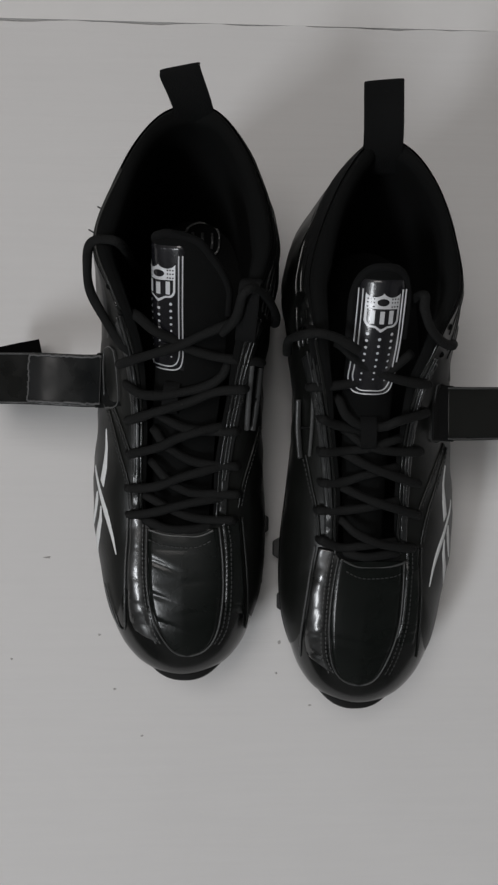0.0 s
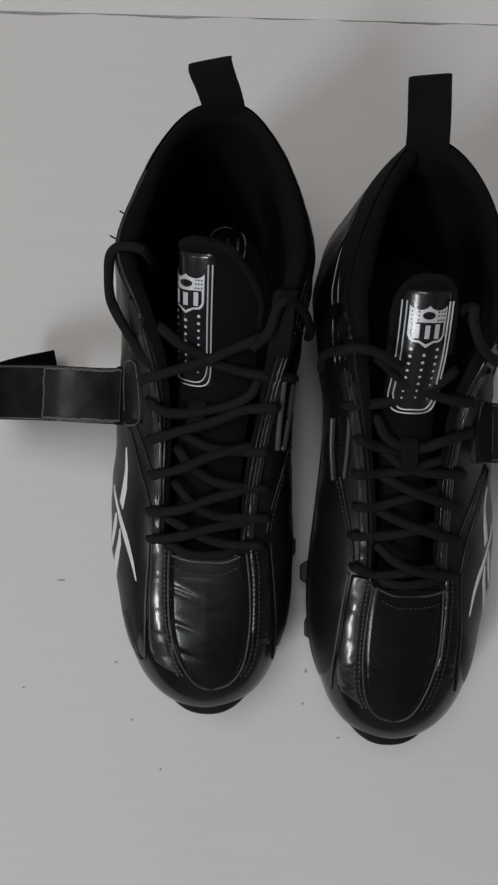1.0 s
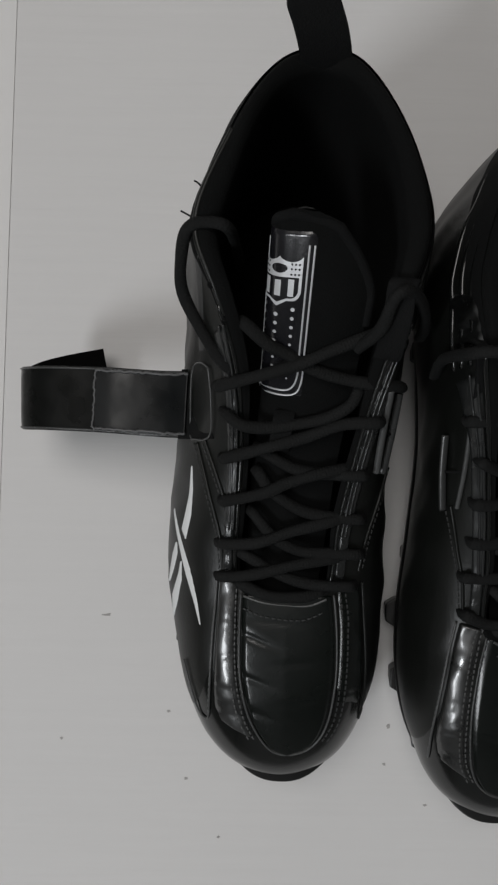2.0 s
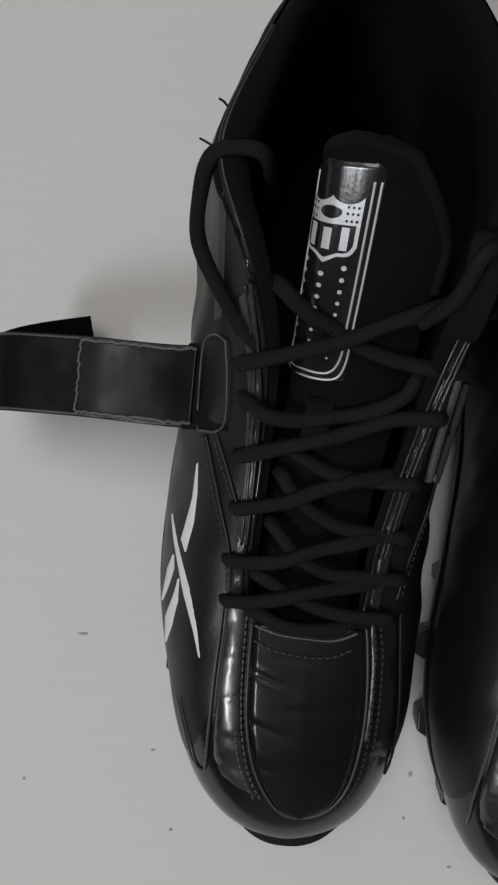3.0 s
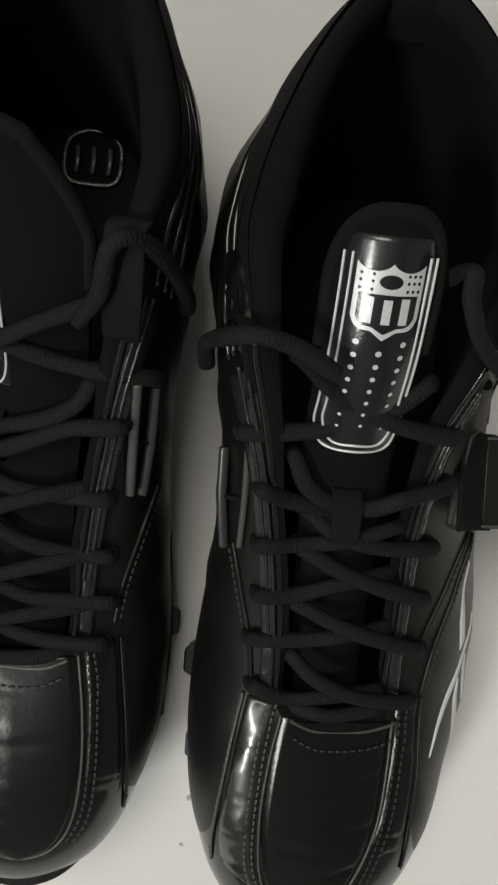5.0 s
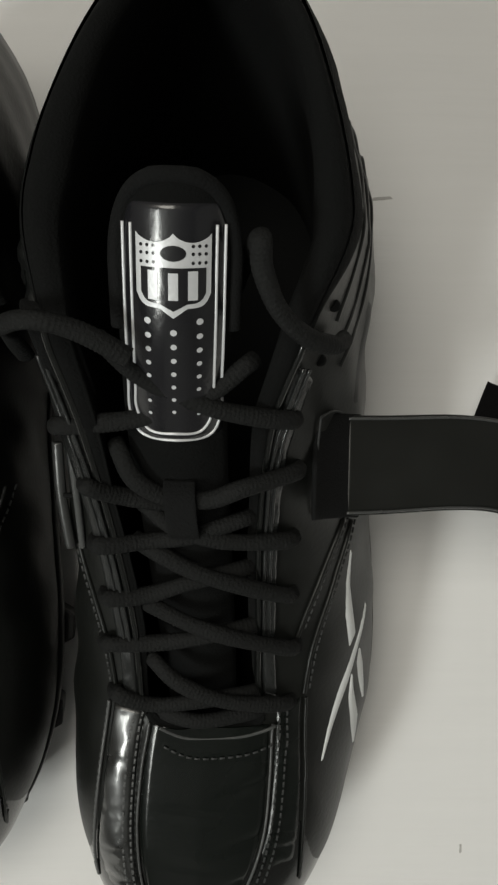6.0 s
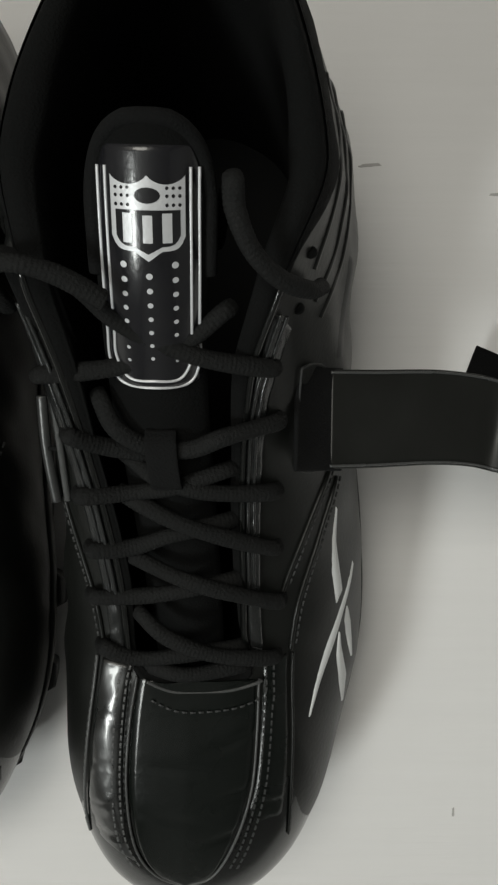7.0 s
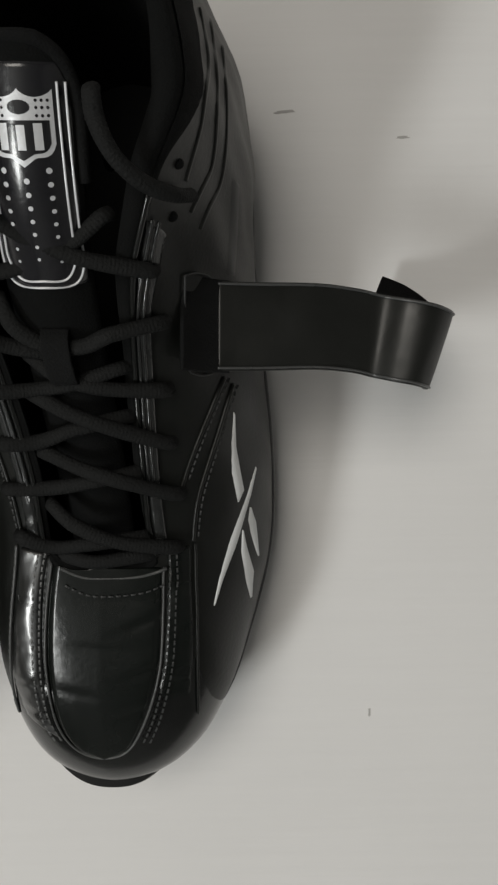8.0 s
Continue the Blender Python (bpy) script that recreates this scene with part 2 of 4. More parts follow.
class Upper:
    """The outer skin of a shoe: s runs from toe (0) to heel (1), v from the sole (0) to the opening (1)."""

    def __init__(self, sign, shear, pull=0.0):
        self.sign, self.shear, self.pull = sign, shear, pull

    def rows(self, side, s):
        n = len(LATERAL) - 1
        ring = MEDIAL[3:0:-1] + LATERAL + MEDIAL[n - 1 : n - 4 : -1]
        if side < 0:
            ring = LATERAL[3:0:-1] + MEDIAL + LATERAL[n - 1 : n - 4 : -1]
        k = spline(ring, (np.asarray(s, float) * n + 3) / (n + 6))
        sole = np.stack([k[:, 0], k[:, 1], sole_z(k[:, 1])], -1)
        rim = k[:, 2:5].copy()
        if side > 0:
            f = np.clip(np.asarray(s, float), 0, 1)
            rim[:, 0] -= self.pull * np.clip((f - 0.2) / 0.1, 0, 1) * np.clip((0.72 - f) / 0.16, 0, 1)
        if self.shear:
            # this shoe's ankle is pressed in on both sides
            f = np.clip(np.asarray(s, float), 0, 1)
            nip = np.clip((f - 0.60) / 0.14, 0, 1) * np.clip((1 - f) / 0.07, 0, 1)
            rim[:, 0] += (-1.2 if side > 0 else 4.5) * nip
            rim[:, 1] += 4.0 * np.clip((f - 0.8) / 0.2, 0, 1)
            sole[:, 0] += 2.0 * np.exp(-(((sole[:, 1] + 35) / 55) ** 2)) if side > 0 else 0.0
        return sole, rim

    def at(self, side, s, v):
        """Points in metres, x to the side of sign."""
        s, v = np.broadcast_arrays(np.atleast_1d(np.asarray(s, float)), np.atleast_1d(np.asarray(v, float)))
        sole, rim = self.rows(side, s)
        out = sole[:, :2] - 0.0
        out = np.stack([sole[:, 0], np.where(sole[:, 1] < -60, sole[:, 1] + 60, np.where(sole[:, 1] > 110, sole[:, 1] - 110, 0))], -1)
        out /= np.linalg.norm(out, axis=1, keepdims=True) + 1e-9
        toe = np.clip((0.30 - s) / 0.30, 0, 1)
        back = np.clip((s - 0.5) / 0.2, 0, 1)
        up0 = (26 - 12 * toe) * (1 - back) + 42 * back
        b0 = 3.0 + 5.0 * back + 3.0 * toe
        h0 = sole + np.stack([out[:, 0] * b0, out[:, 1] * b0, up0], -1)
        reach = (18 + 38 * toe) * (1 - back) + 9 * back
        drop = (5 - 3 * toe) * (1 - back) + 34 * back
        h3 = rim + np.stack([out[:, 0] * reach, out[:, 1] * reach, -drop], -1)
        w = v[:, None]
        p = (1 - w) ** 3 * sole + 3 * (1 - w) ** 2 * w * h0 + 3 * (1 - w) * w**2 * h3 + w**3 * rim
        # slack of worn leather on the quarters
        slack = 4 * v * (1 - v) * np.clip((s - 0.24) / 0.1, 0, 1) * np.clip((0.95 - s) / 0.1, 0, 1)
        if side > 0 and not self.shear:
            # the padded ankle of this shoe bulges outwards
            p[:, 0] += 6.0 * v**1.5 * np.exp(-(((rim[:, 1] - 86) / 30) ** 2))
        if side < 0 and self.shear:
            # the heel counter stands out below the pressed-in rim
            p[:, 0] -= 5.0 * np.sin(np.pi * v**0.8) * np.exp(-(((rim[:, 1] - 112) / 34) ** 2))
        p[:, 0] += side * slack * (0.5 * np.sin(p[:, 1] * 0.16 + p[:, 2] * 0.09 + side) + 0.35 * np.sin(p[:, 1] * 0.31 - p[:, 2] * 0.17))
        return self.place(p)

    def place(self, p):
        p = np.asarray(p, float)
        return np.stack([self.sign * (p[..., 0] + self.shear * (p[..., 2] - 30)), p[..., 1], p[..., 2]], -1) / 1000

    def normal(self, side, s, v):
        e = 0.004
        a = self.at(side, np.clip(np.add(s, e), 0, 1), v) - self.at(side, np.clip(np.subtract(s, e), 0, 1), v)
        b = self.at(side, s, np.clip(np.add(v, e), 0, 1)) - self.at(side, s, np.clip(np.subtract(v, e), 0, 1))
        n = np.cross(a, b) * (side * self.sign)
        return n / (np.linalg.norm(n, axis=1, keepdims=True) + 1e-12)

    def lifted(self, side, s, v, lift):
        return self.at(side, s, v) + self.normal(side, s, v) * lift

    def prepare(self):
        """A dense net of the skin, from which plan points are dropped onto it."""
        nu, nv = 300, 110
        s, v = np.meshgrid(np.linspace(0, 1, nu), np.linspace(0, 1, nv), indexing="ij")
        pts, ds, dv, nor = [], [], [], []
        for side in (1, -1):
            p = self.at(side, s.ravel(), v.ravel()).reshape(nu, nv, 3)
            a, b = np.gradient(p, axis=0), np.gradient(p, axis=1)
            n = np.cross(a, b) * (side * self.sign)
            n /= np.linalg.norm(n, axis=2, keepdims=True) + 1e-12
            for store, value in ((pts, p), (ds, a), (dv, b), (nor, n)):
                store.append(value.reshape(-1, 3))
        self.pts, self.ds, self.dv, self.nor = (np.concatenate(x) for x in (pts, ds, dv, nor))
        self.tree = KDTree(len(self.pts))
        for i, p in enumerate(self.pts):
            self.tree.insert((p[0], p[1], 0), i)
        self.tree.balance()

    def drop(self, x, y, lift=0.0):
        """The point of the skin above the plan point (x, y), in millimetres of the shoe, raised by lift."""
        q = np.array([self.sign * x / 1000, y / 1000])
        near = self.tree.find_n((q[0], q[1], 0), 24)
        close = [i for _, i, d in near if d < near[0][2] + 0.0012]
        top = max(close, key=lambda i: self.pts[i][2])
        close = [i for i in close if self.pts[i][2] > self.pts[top][2] - 0.006]
        i = min(close, key=lambda k: (self.pts[k][0] - q[0]) ** 2 + (self.pts[k][1] - q[1]) ** 2)
        p, a, b = self.pts[i], self.ds[i], self.dv[i]
        det = a[0] * b[1] - a[1] * b[0]
        if abs(det) > 1e-12:
            d = q - p[:2]
            fa, fb = (d[0] * b[1] - d[1] * b[0]) / det, (a[0] * d[1] - a[1] * d[0]) / det
            p = p + a * min(1.5, max(-1.5, fa)) + b * min(1.5, max(-1.5, fb))
        return p + self.nor[i] * (lift / 1000)

    def drop_line(self, keys, n, lift=0.0):
        return np.array([self.drop(x, y, lift) for x, y in spline(keys, np.linspace(0, 1, n))])


def loft(name, lines, material, parent, label="", loop=False, smooth=True, flip=False):
    lines = np.asarray(lines)
    return link_mesh(name, lines.reshape(-1, 3), grid_faces(lines.shape[0], lines.shape[1], loop, flip), material, parent, label, smooth)


def patch(up, name, line_a, line_b, height, material, parent, label="", nu=40, nv=7, puff=0.0, shape=None, straight=False):
    """A panel on the skin between two plan lines (mm), raised by height, with rounded edges."""
    way = polyline if straight else spline
    a, b = way(line_a, np.linspace(0, 1, nu)), way(line_b, np.linspace(0, 1, nu))
    rows = []
    for i in range(nu):
        row = []
        end = min(i, nu - 1 - i) == 0
        for j in range(nv):
            f = j / (nv - 1)
            g = 0.04 + 0.92 * f if 0 < j < nv - 1 else f
            x, y = a[i] * (1 - g) + b[i] * g
            h = -0.5 if (j in (0, nv - 1) or end) else height + puff * math.sin(math.pi * f) ** 0.6 + (shape(x, y) if shape else 0.0)
            row.append(up.drop(x, y, h))
        rows.append(row)
    ob = loft(name, rows, material, parent, label)
    return face_up(ob)


def face_up(ob):
    """Turns the faces so that they look up on the whole."""
    me = ob.data
    if sum(p.normal.z * p.area for p in me.polygons) < 0:
        me.flip_normals()
    return ob


def dashes(up, name, keys, parent, material, step=2.6, length=1.7, radius=0.32, lift=0.25, label=""):
    """A row of stitches along a plan line."""
    line = spline(keys, np.linspace(0, 1, 200))
    dist = np.r_[0, np.cumsum(np.linalg.norm(np.diff(line, axis=0), axis=1))]
    verts, faces = [], []
    for k in range(int(dist[-1] / step)):
        ends = []
        for d in (k * step, k * step + length):
            ends.append(up.drop(np.interp(d, dist, line[:, 0]), np.interp(d, dist, line[:, 1]), lift))
        a, b = np.array(ends)
        t = (b - a) / (np.linalg.norm(b - a) + 1e-9)
        s = np.cross(t, (0, 0, 1.0))
        s = s / (np.linalg.norm(s) + 1e-9) * radius / 1000
        h = np.array((0, 0, radius / 1000))
        base = len(verts)
        m = (a + b) / 2 + h * 0.6
        verts += [a - s, a + s, b - s, b + s, m - s * 0.8, m + s * 0.8]
        faces += [(base, base + 1, base + 5, base + 4), (base + 4, base + 5, base + 3, base + 2), (base, base + 4, base + 2), (base + 1, base + 3, base + 5)]
    ob = link_mesh(name, verts, faces, material, parent, label, False)
    ob["kind"] = "stuff"
    return ob


def skin(up, parent):
    n, nv = 90, 34
    s = np.linspace(0, 1, n)
    v = np.linspace(0, 1, nv)
    lines = []
    for si in s:
        lines.append(up.at(1, np.full(nv, si), v))
    for si in s[::-1][1:-1]:
        lines.append(up.at(-1, np.full(nv, si), v))
    ob = loft("upper", lines, MATTE, parent, "dull black leather quarters", True, flip=up.sign > 0)
    lines = np.asarray(lines)
    # the lining: over the rolled rim and down inside
    inner = []
    ss = list(s) + list(s[::-1][1:-1])
    for k, row in enumerate(lines):
        rim, low = row[-1], row[0]
        side_dir = np.array([-rim[0] * 0.9, (0.03 - rim[1]) * (0.1 + 0.8 * min(1, max(0, (abs(rim[1] - 0.03) - 0.05) / 0.07))), 0])
        side_dir /= np.linalg.norm(side_dir) + 1e-9
        soft = min(1, max(0, (ss[k] - 0.48) / 0.27))
        roll = 0.0012 + 0.0032 * soft
        base = np.array([low[0] * 0.72, low[1] * 0.86, 0.036])
        pts = [rim, rim + side_dir * roll * 0.6 + np.array((0, 0, roll * 0.7)), rim + side_dir * roll * 1.8 + np.array((0, 0, roll * 0.5)), rim + side_dir * roll * 2.4 - np.array((0, 0, roll * 0.9)),
               rim * 0.7 + base * 0.3 + side_dir * roll * 1.6, rim * 0.35 + base * 0.65 + side_dir * roll, base]
        inner.append(spline(pts, np.linspace(0, 1, 26)))
    loft("lining", inner, LINING, parent, "matte black padded knit lining", True, flip=up.sign > 0)
    # insole
    ring = [tuple(row[-1]) for row in inner]
    n2 = len(ring)
    c = np.mean(ring, axis=0)
    verts = ring + [tuple(c)]
    insole = link_mesh("insole", verts, [(i, (i + 1) % n2, n2) for i in range(n2)], LINING, parent, "black insole")
    if not up.shear:
        z, cx, cy = 0.0375, 0.0055, 0.1205
        ring = []
        for t in np.linspace(0, 2 * np.pi, 60):
            w, h = 10.5 * math.copysign(abs(math.cos(t)) ** 0.5, math.cos(t)), 9.0 * math.copysign(abs(math.sin(t)) ** 0.6, math.sin(t))
            ring.append((cx + w / 1000, cy + (h + (3.0 * (1 - abs(w) / 10.5) if h > 6 else 0)) / 1000, z))
        tube("insole_print", ring, 0.0008, EDGE, insole, "faint grey print outline", 6, 0.4)
        for w in (-6, 0, 6):
            tube("insole_print", [(cx + w / 1000, cy - 0.005, z), (cx + w / 1000 + 0.0003, cy, z), (cx + w / 1000, cy + 0.005, z)], 0.0010, EDGE, insole, "", 6, 0.4)
    return ob


def collar(up, parent):
    """The padded collar: a soft band outside and below the rim."""
    rows = []
    for side, s0, s1 in ((1, 0.60, 1.0), (-1, 1.0, 0.60)):
        for s in np.linspace(s0, s1, 40)[(0 if side > 0 else 1):]:
            f = min(1, max(0, (s - 0.60) / 0.28))
            depth = 0.02 + 0.27 * f * f * (3 - 2 * f)
            vs = np.linspace(1 - depth, 1, 10)
            lift = (0.0004 + 0.0014 * f) * np.sin(np.pi * np.linspace(0, 1, 10) * 0.8) - 0.0002
            lift[0] = -0.0005
            rows.append(up.at(side, np.full(10, s), vs) + up.normal(side, np.full(10, s), vs) * lift[:, None])
    loft("collar", rows, LINING, parent, "matte black padded ankle collar", flip=up.sign > 0)


def sole(up, parent):
    def outline(grow, n=60):
        pts = []
        for side in (1, -1):
            r = up.rows(side, np.linspace(0, 1, n))[0]
            pts.append(r if side > 0 else r[::-1][1:-1])
        p = np.concatenate(pts)
        d = p - np.array([0, 1, 0]) * np.clip(p[:, 1:2], -90, 100) * np.array([[0, 1, 0]])
        d[:, 2] = 0
        d /= np.linalg.norm(d, axis=1, keepdims=True)
        return p + d * grow

    rows = []
    for grow, z in ((-3, 30), (0.8, 28.5), (1.2, 25), (0.6, 19), (-3, 14), (-8, 12)):
        p = outline(grow)
        p[:, 2] = z + sole_z(p[:, 1]) - 26
        rows.append(up.place(p))
    rows = np.asarray(rows).transpose(1, 0, 2)
    plate = loft("outsole", rows, RUBBER, parent, "black moulded outsole plate", True, flip=up.sign < 0)
    n = len(rows)
    link_mesh("outsole_base", [tuple(r[-1]) for r in rows], [tuple(range(n))], RUBBER, plate)
    # toe lip
    lip = []
    for a in np.linspace(-1, 1, 25):
        x, y = -4 + 24 * a, -146 + 14.5 * abs(a) ** 2.4
        lip.append(up.place(np.array([(x * 0.9, y + 14, 50), (x, y + 1.2, 48.5), (x * 1.02, y, 46), (x * 0.99, y + 1.2, 39), (x * 0.9, y + 16, 30)])))
    loft("toe_bumper", lip, RUBBER, parent, "ridged black rubber toe bumper", flip=up.sign < 0)
    # studs
    spots = [(26, -118, 8), (-32, -115, 8), (42, -84, 8), (-43, -87, 8), (46.5, -50, 8), (-46, -54, 8), (-39, -24, 7),  (35, 82, 8), (-36, 82, 8), (29, 122, 8), (-29, 122, 8), (0, -132, 8)]
    for x, y, r in spots:
        bm = bmesh.new()
        bmesh.ops.create_cone(bm, cap_ends=True, segments=6, radius1=r * 0.78 / 1000, radius2=(r + 1) / 1000, depth=0.017, matrix=Matrix.Translation((up.sign * x / 1000, y / 1000, 0.0085 + (float(sole_z(y)) - 26) / 1000 * 0.6)))
        bmesh.ops.bevel(bm, geom=bm.edges[:], offset=0.0009, segments=2, affect="EDGES", profile=0.5)
        part("stud", bm, RUBBER, plate)


def toe_panels(up, parent):
    """The vamp panel, the strips round it and their stitching."""
    side = -1.8 if up.shear else 0.0
    u_lat = [(18.5 + side, -55), (18.2 + side, -72), (16.8 + side, -92), (12 + side, -110), (3, -124), (-6, -127.5)]
    u_med = [(-21.5, -53), (-24, -70), (-25, -92), (-22.5, -113), (-16, -124), (-6, -127.5)]

    def creases(x, y):
        d = 0.0
        for cx, cy, slope, deep in ((12, -74, 0.35, 0.65), (13, -92, 0.30, 0.6), (-6, -84, -0.12, 0.3), (-12, -101, -0.2, 0.3), (8, -108, 0.3, 0.45), (2, -66, 0.0, 0.25)):
            t = y - cy - slope * (x - cx)
            d -= deep * math.exp(-((t / 1.6) ** 2) - ((x - cx) / 10) ** 2) - 0.35 * deep * math.exp(-(((t - 4) / 3.5) ** 2) - ((x - cx) / 11) ** 2)
        return d

    patch(up, "vamp_panel", u_lat, u_med, 1.0, VAMP, parent, "black grained leather vamp panel with creases", 90, 44, 0.6, creases)
    u = u_lat[:-1] + u_med[::-1]
    tube("vamp_piping", up.drop_line(u, 140, 0.9), 0.00045, EDGE, parent, "thin grey edge round the vamp")
    # the glossy guard round the toe
    rows = []
    ss = np.r_[np.linspace(0.2, 0, 34), np.linspace(0, 0.2, 34)[1:]]
    for k, s_ in enumerate(ss):
        vs = np.linspace(0.0, 0.66, 18)
        h = np.full(18, 0.0004 - 0.0008 * min(1.0, max(0.0, (s_ - 0.14) / 0.05)))
        h += 0.0026 * (1 - (s_ / 0.2) ** 2) * np.exp(-((vs / 0.24) ** 2))
        h[-1] = -0.0004
        if k in (0, len(ss) - 1):
            h[:] = -0.0004
        half = 1 if k < 34 else -1
        rows.append(up.at(half, np.full(18, s_), vs) + up.normal(half, np.full(18, s_), vs) * h[:, None])
    loft("toe_guard", rows, PATENT, parent, "glossy patent toe guard", flip=up.sign < 0)
    lat_out = [(28.3 + side, -47), (28.4 + side, -60), (29 + side, -78), (29 + side, -98), (28.8 + side, -112)]
    lat_in = [(19.6 + side, -50), (19.5 + side, -65), (18 + side, -90), (13.5 + side, -110), (6.5, -122.5)]
    med_in = [(-22.6, -49), (-25, -66), (-26, -90), (-24.4, -110), (-18.4, -122.5)]
    med_out = [(-33, -47), (-35, -62), (-37.5, -84), (-38.5, -100), (-38, -110)]
    # Strips away from the window are flat and dull: their shade is built in
    for inner, outer, stands in ((lat_in, lat_out, not up.shear), (med_in, med_out, bool(up.shear))):
        if stands:
            patch(up, "toe_strip", inner, outer, 1.2, STRIP, parent, "glossy patent strip beside the vamp", 60, 14, 1.2, strip_form)
        else:
            patch(up, "toe_strip", inner, outer, 0.9, VAMP, parent, "strip beside the vamp, made flat and dull on its shaded side", 60, 14, 0.3, strip_form)
    # Stitches facing the window take the lit copy of the thread colour
    for keys, step in ((lat_in, 1.6), (med_in, -1.6)):
        thread = LIT_THREAD if (step > 0) != bool(up.shear) else THREAD
        dashes(up, "stitching", [(x + step * 0.5, y) for x, y in keys], parent, thread, lift=1.9)
        dashes(up, "stitching", [(x + step * 1.9, y) for x, y in keys], parent, thread, lift=2.3)
    for keys, step in ((lat_out, 1.2), (med_out, -1.2)):
        thread = LIT_THREAD if (step > 0) != bool(up.shear) else THREAD
        dashes(up, "stitching", [(x + step, y) for x, y in keys], parent, thread, lift=1.0)
    # Seams take a lit grey towards the window and a black away from it
    tube("toe_seam", up.drop_line([(x - 0.9, y) for x, y in med_out] + [(-38.8, -112.6), (-39.6, -107)], 70, 0.9), 0.0005, EDGE if up.shear else MATTE, parent)
    tube("toe_seam", up.drop_line([(x + 0.9, y) for x, y in lat_out] + ([] if up.shear else [(31, -114.5), (34.5, -111.5), (38.5, -101), (42.5, -89)]), 90, 0.9), 0.0005, MATTE if up.shear else EDGE, parent)
    dashes(up, "stitching", [(17, -61), (8, -64), (-8, -64.5), (-18, -60)], parent, THREAD, lift=1.9)
    # the front edge of the throat
    tube("throat_edge", up.drop_line([(17.5, -55.6), (9, -58), (-1, -58.6), (-11, -58), (-18.5, -54.6)], 50, 1.1), 0.0006, EDGE, parent)


def strip_form(x, y):
    """Small unevenness of a stretched strip, which sinks flush into the toe guard."""
    flush = min(1.0, max(0.0, (-y - 96) / 14))
    fold = sum(math.exp(-(((y - at) / 0.7) ** 2)) for at in (-66.0, -83.0, -97.0))
    return -1.5 * flush - 0.35 * fold + 0.35 * noise.noise(Vector((x * 0.12, y * 0.10, 3.0))) + 0.2 * noise.noise(Vector((x * 0.3, y * 0.28, 7.0)))


def wrinkle(x, y):
    """Cross folds of a facing pulled by its laces."""
    return 0.4 * noise.noise(Vector((x * 0.1, y * 0.35, 2.0)))


def crumple(x, y):
    """Hard wrinkles."""
    return 2.0 * noise.noise(Vector((x * 0.28, y * 0.25, 1.0))) + 0.5 * noise.noise(Vector((x * 0.7, y * 0.6, 4.0)))


def quarter_seams(up, parent):
    """Seams and stitching on the outer and inner quarters."""
    lat1 = [(38, 12), (31.5, -4), (26.5, -17), (23.5, -26)]
    lat2 = [(41, 10), (35, -10), (29, -30), (27, -46)]
    for keys in (lat1, lat2):
        tube("quarter_seam", up.drop_line(keys, 50, 0.2), 0.0008, MATTE, parent)
        dashes(up, "stitching", [(x + 1.6, y) for x, y in keys], parent, THREAD, lift=0.3)
    med1 = [(-42, 4), (-38, -12), (-34, -28), (-32, -42)]
    tube("quarter_seam", up.drop_line(med1, 50, 0.3), 0.0008, MATTE, parent)
    dashes(up, "stitching", [(x - 1.6, y) for x, y in med1], parent, THREAD, lift=0.3)
    for k, keys in enumerate(([(31, 122), (34, 103), (32.6, 84), (27.5, 66)], [(33.5, 127), (36.5, 98), (35, 76), (28.6, 59)], [(37.5, 118), (39.2, 94), (37.6, 74), (31, 56)])):
        tube("collar_ridge", up.drop_line(keys, 50, -0.55), 0.0012, MATTE, parent)
        rise = 0.93 - 0.075 * k
        way = np.linspace(0.61, 0.88, 60)
        tube("collar_ridge", up.lifted(-1, way, rise + 0.04 * np.sin(way * 9), -0.0003), 0.0013, PATENT, parent, "glossy moulded ridge")
    patch(up, "heel_panel", [(40.6, 77), (39.3, 61), (38.8, 47)], [(43.6, 77), (43.0, 61), (42, 47)], 0.5, GREY, parent, "grey heel side panel", 24, 5)
    for x, y in ((25.8 + up.shear * 0, 69), (23.5, 56)):
        bm = bmesh.new()
        p = up.drop(x, y, 0.15)
        bmesh.ops.create_cone(bm, cap_ends=True, segments=16, radius1=0.0017, radius2=0.0013, depth=0.0007, matrix=Matrix.Translation(p))
        part("eyelet", bm, LINING, parent)
    if up.shear:
        patch(up, "eyestay_top", [(-52.4, 87.5), (-50.9, 75.4), (-50.2, 66.7)], [(-48.6, 82.5), (-46.2, 73.1), (-44.4, 64.5)], 0.9, STRIP, parent, "crumpled glossy facing at the collar", 26, 14, 0.3, crumple)
    # the ring on the inner side through which the strap closes
    ring = np.array([(-41.5, 34, 114), (-40.8, 18, 105), (-40.6, 3, 95), (-42.5, 0, 91), (-45, 2, 89), (-47, 18, 95), (-47.5, 33, 100), (-45, 36.5, 107)] if up.shear else
                    [(-35.3, 33, 116), (-34.8, 17, 105), (-34.6, 1, 95), (-36, -1.5, 92), (-38, 1, 91), (-39.5, 17, 99), (-40, 33, 109), (-38, 36, 113)], float)
    ring[:, 0] *= up.sign
    near, far = spline(ring[:3], np.linspace(0, 1, 30)) / 1000, spline(ring[4:7], np.linspace(0, 1, 30)) / 1000
    loop = tube("strap_ring", near, 0.0010 if up.shear else 0.0015, EDGE, parent, "dark grey strap loop on the inner side", 10, 0.8)
    tube("ring_back", far, 0.0016, PIPING, loop, "", 10, 0.6)
    ribbon("ring_web", (near + far) / 2 - np.array((0, 0, 0.0012)), np.tile((1.0, 0, 0.8 * up.sign), (30, 1)), 0.006, 0.0012, WEB, loop, "black webbing of the loop")


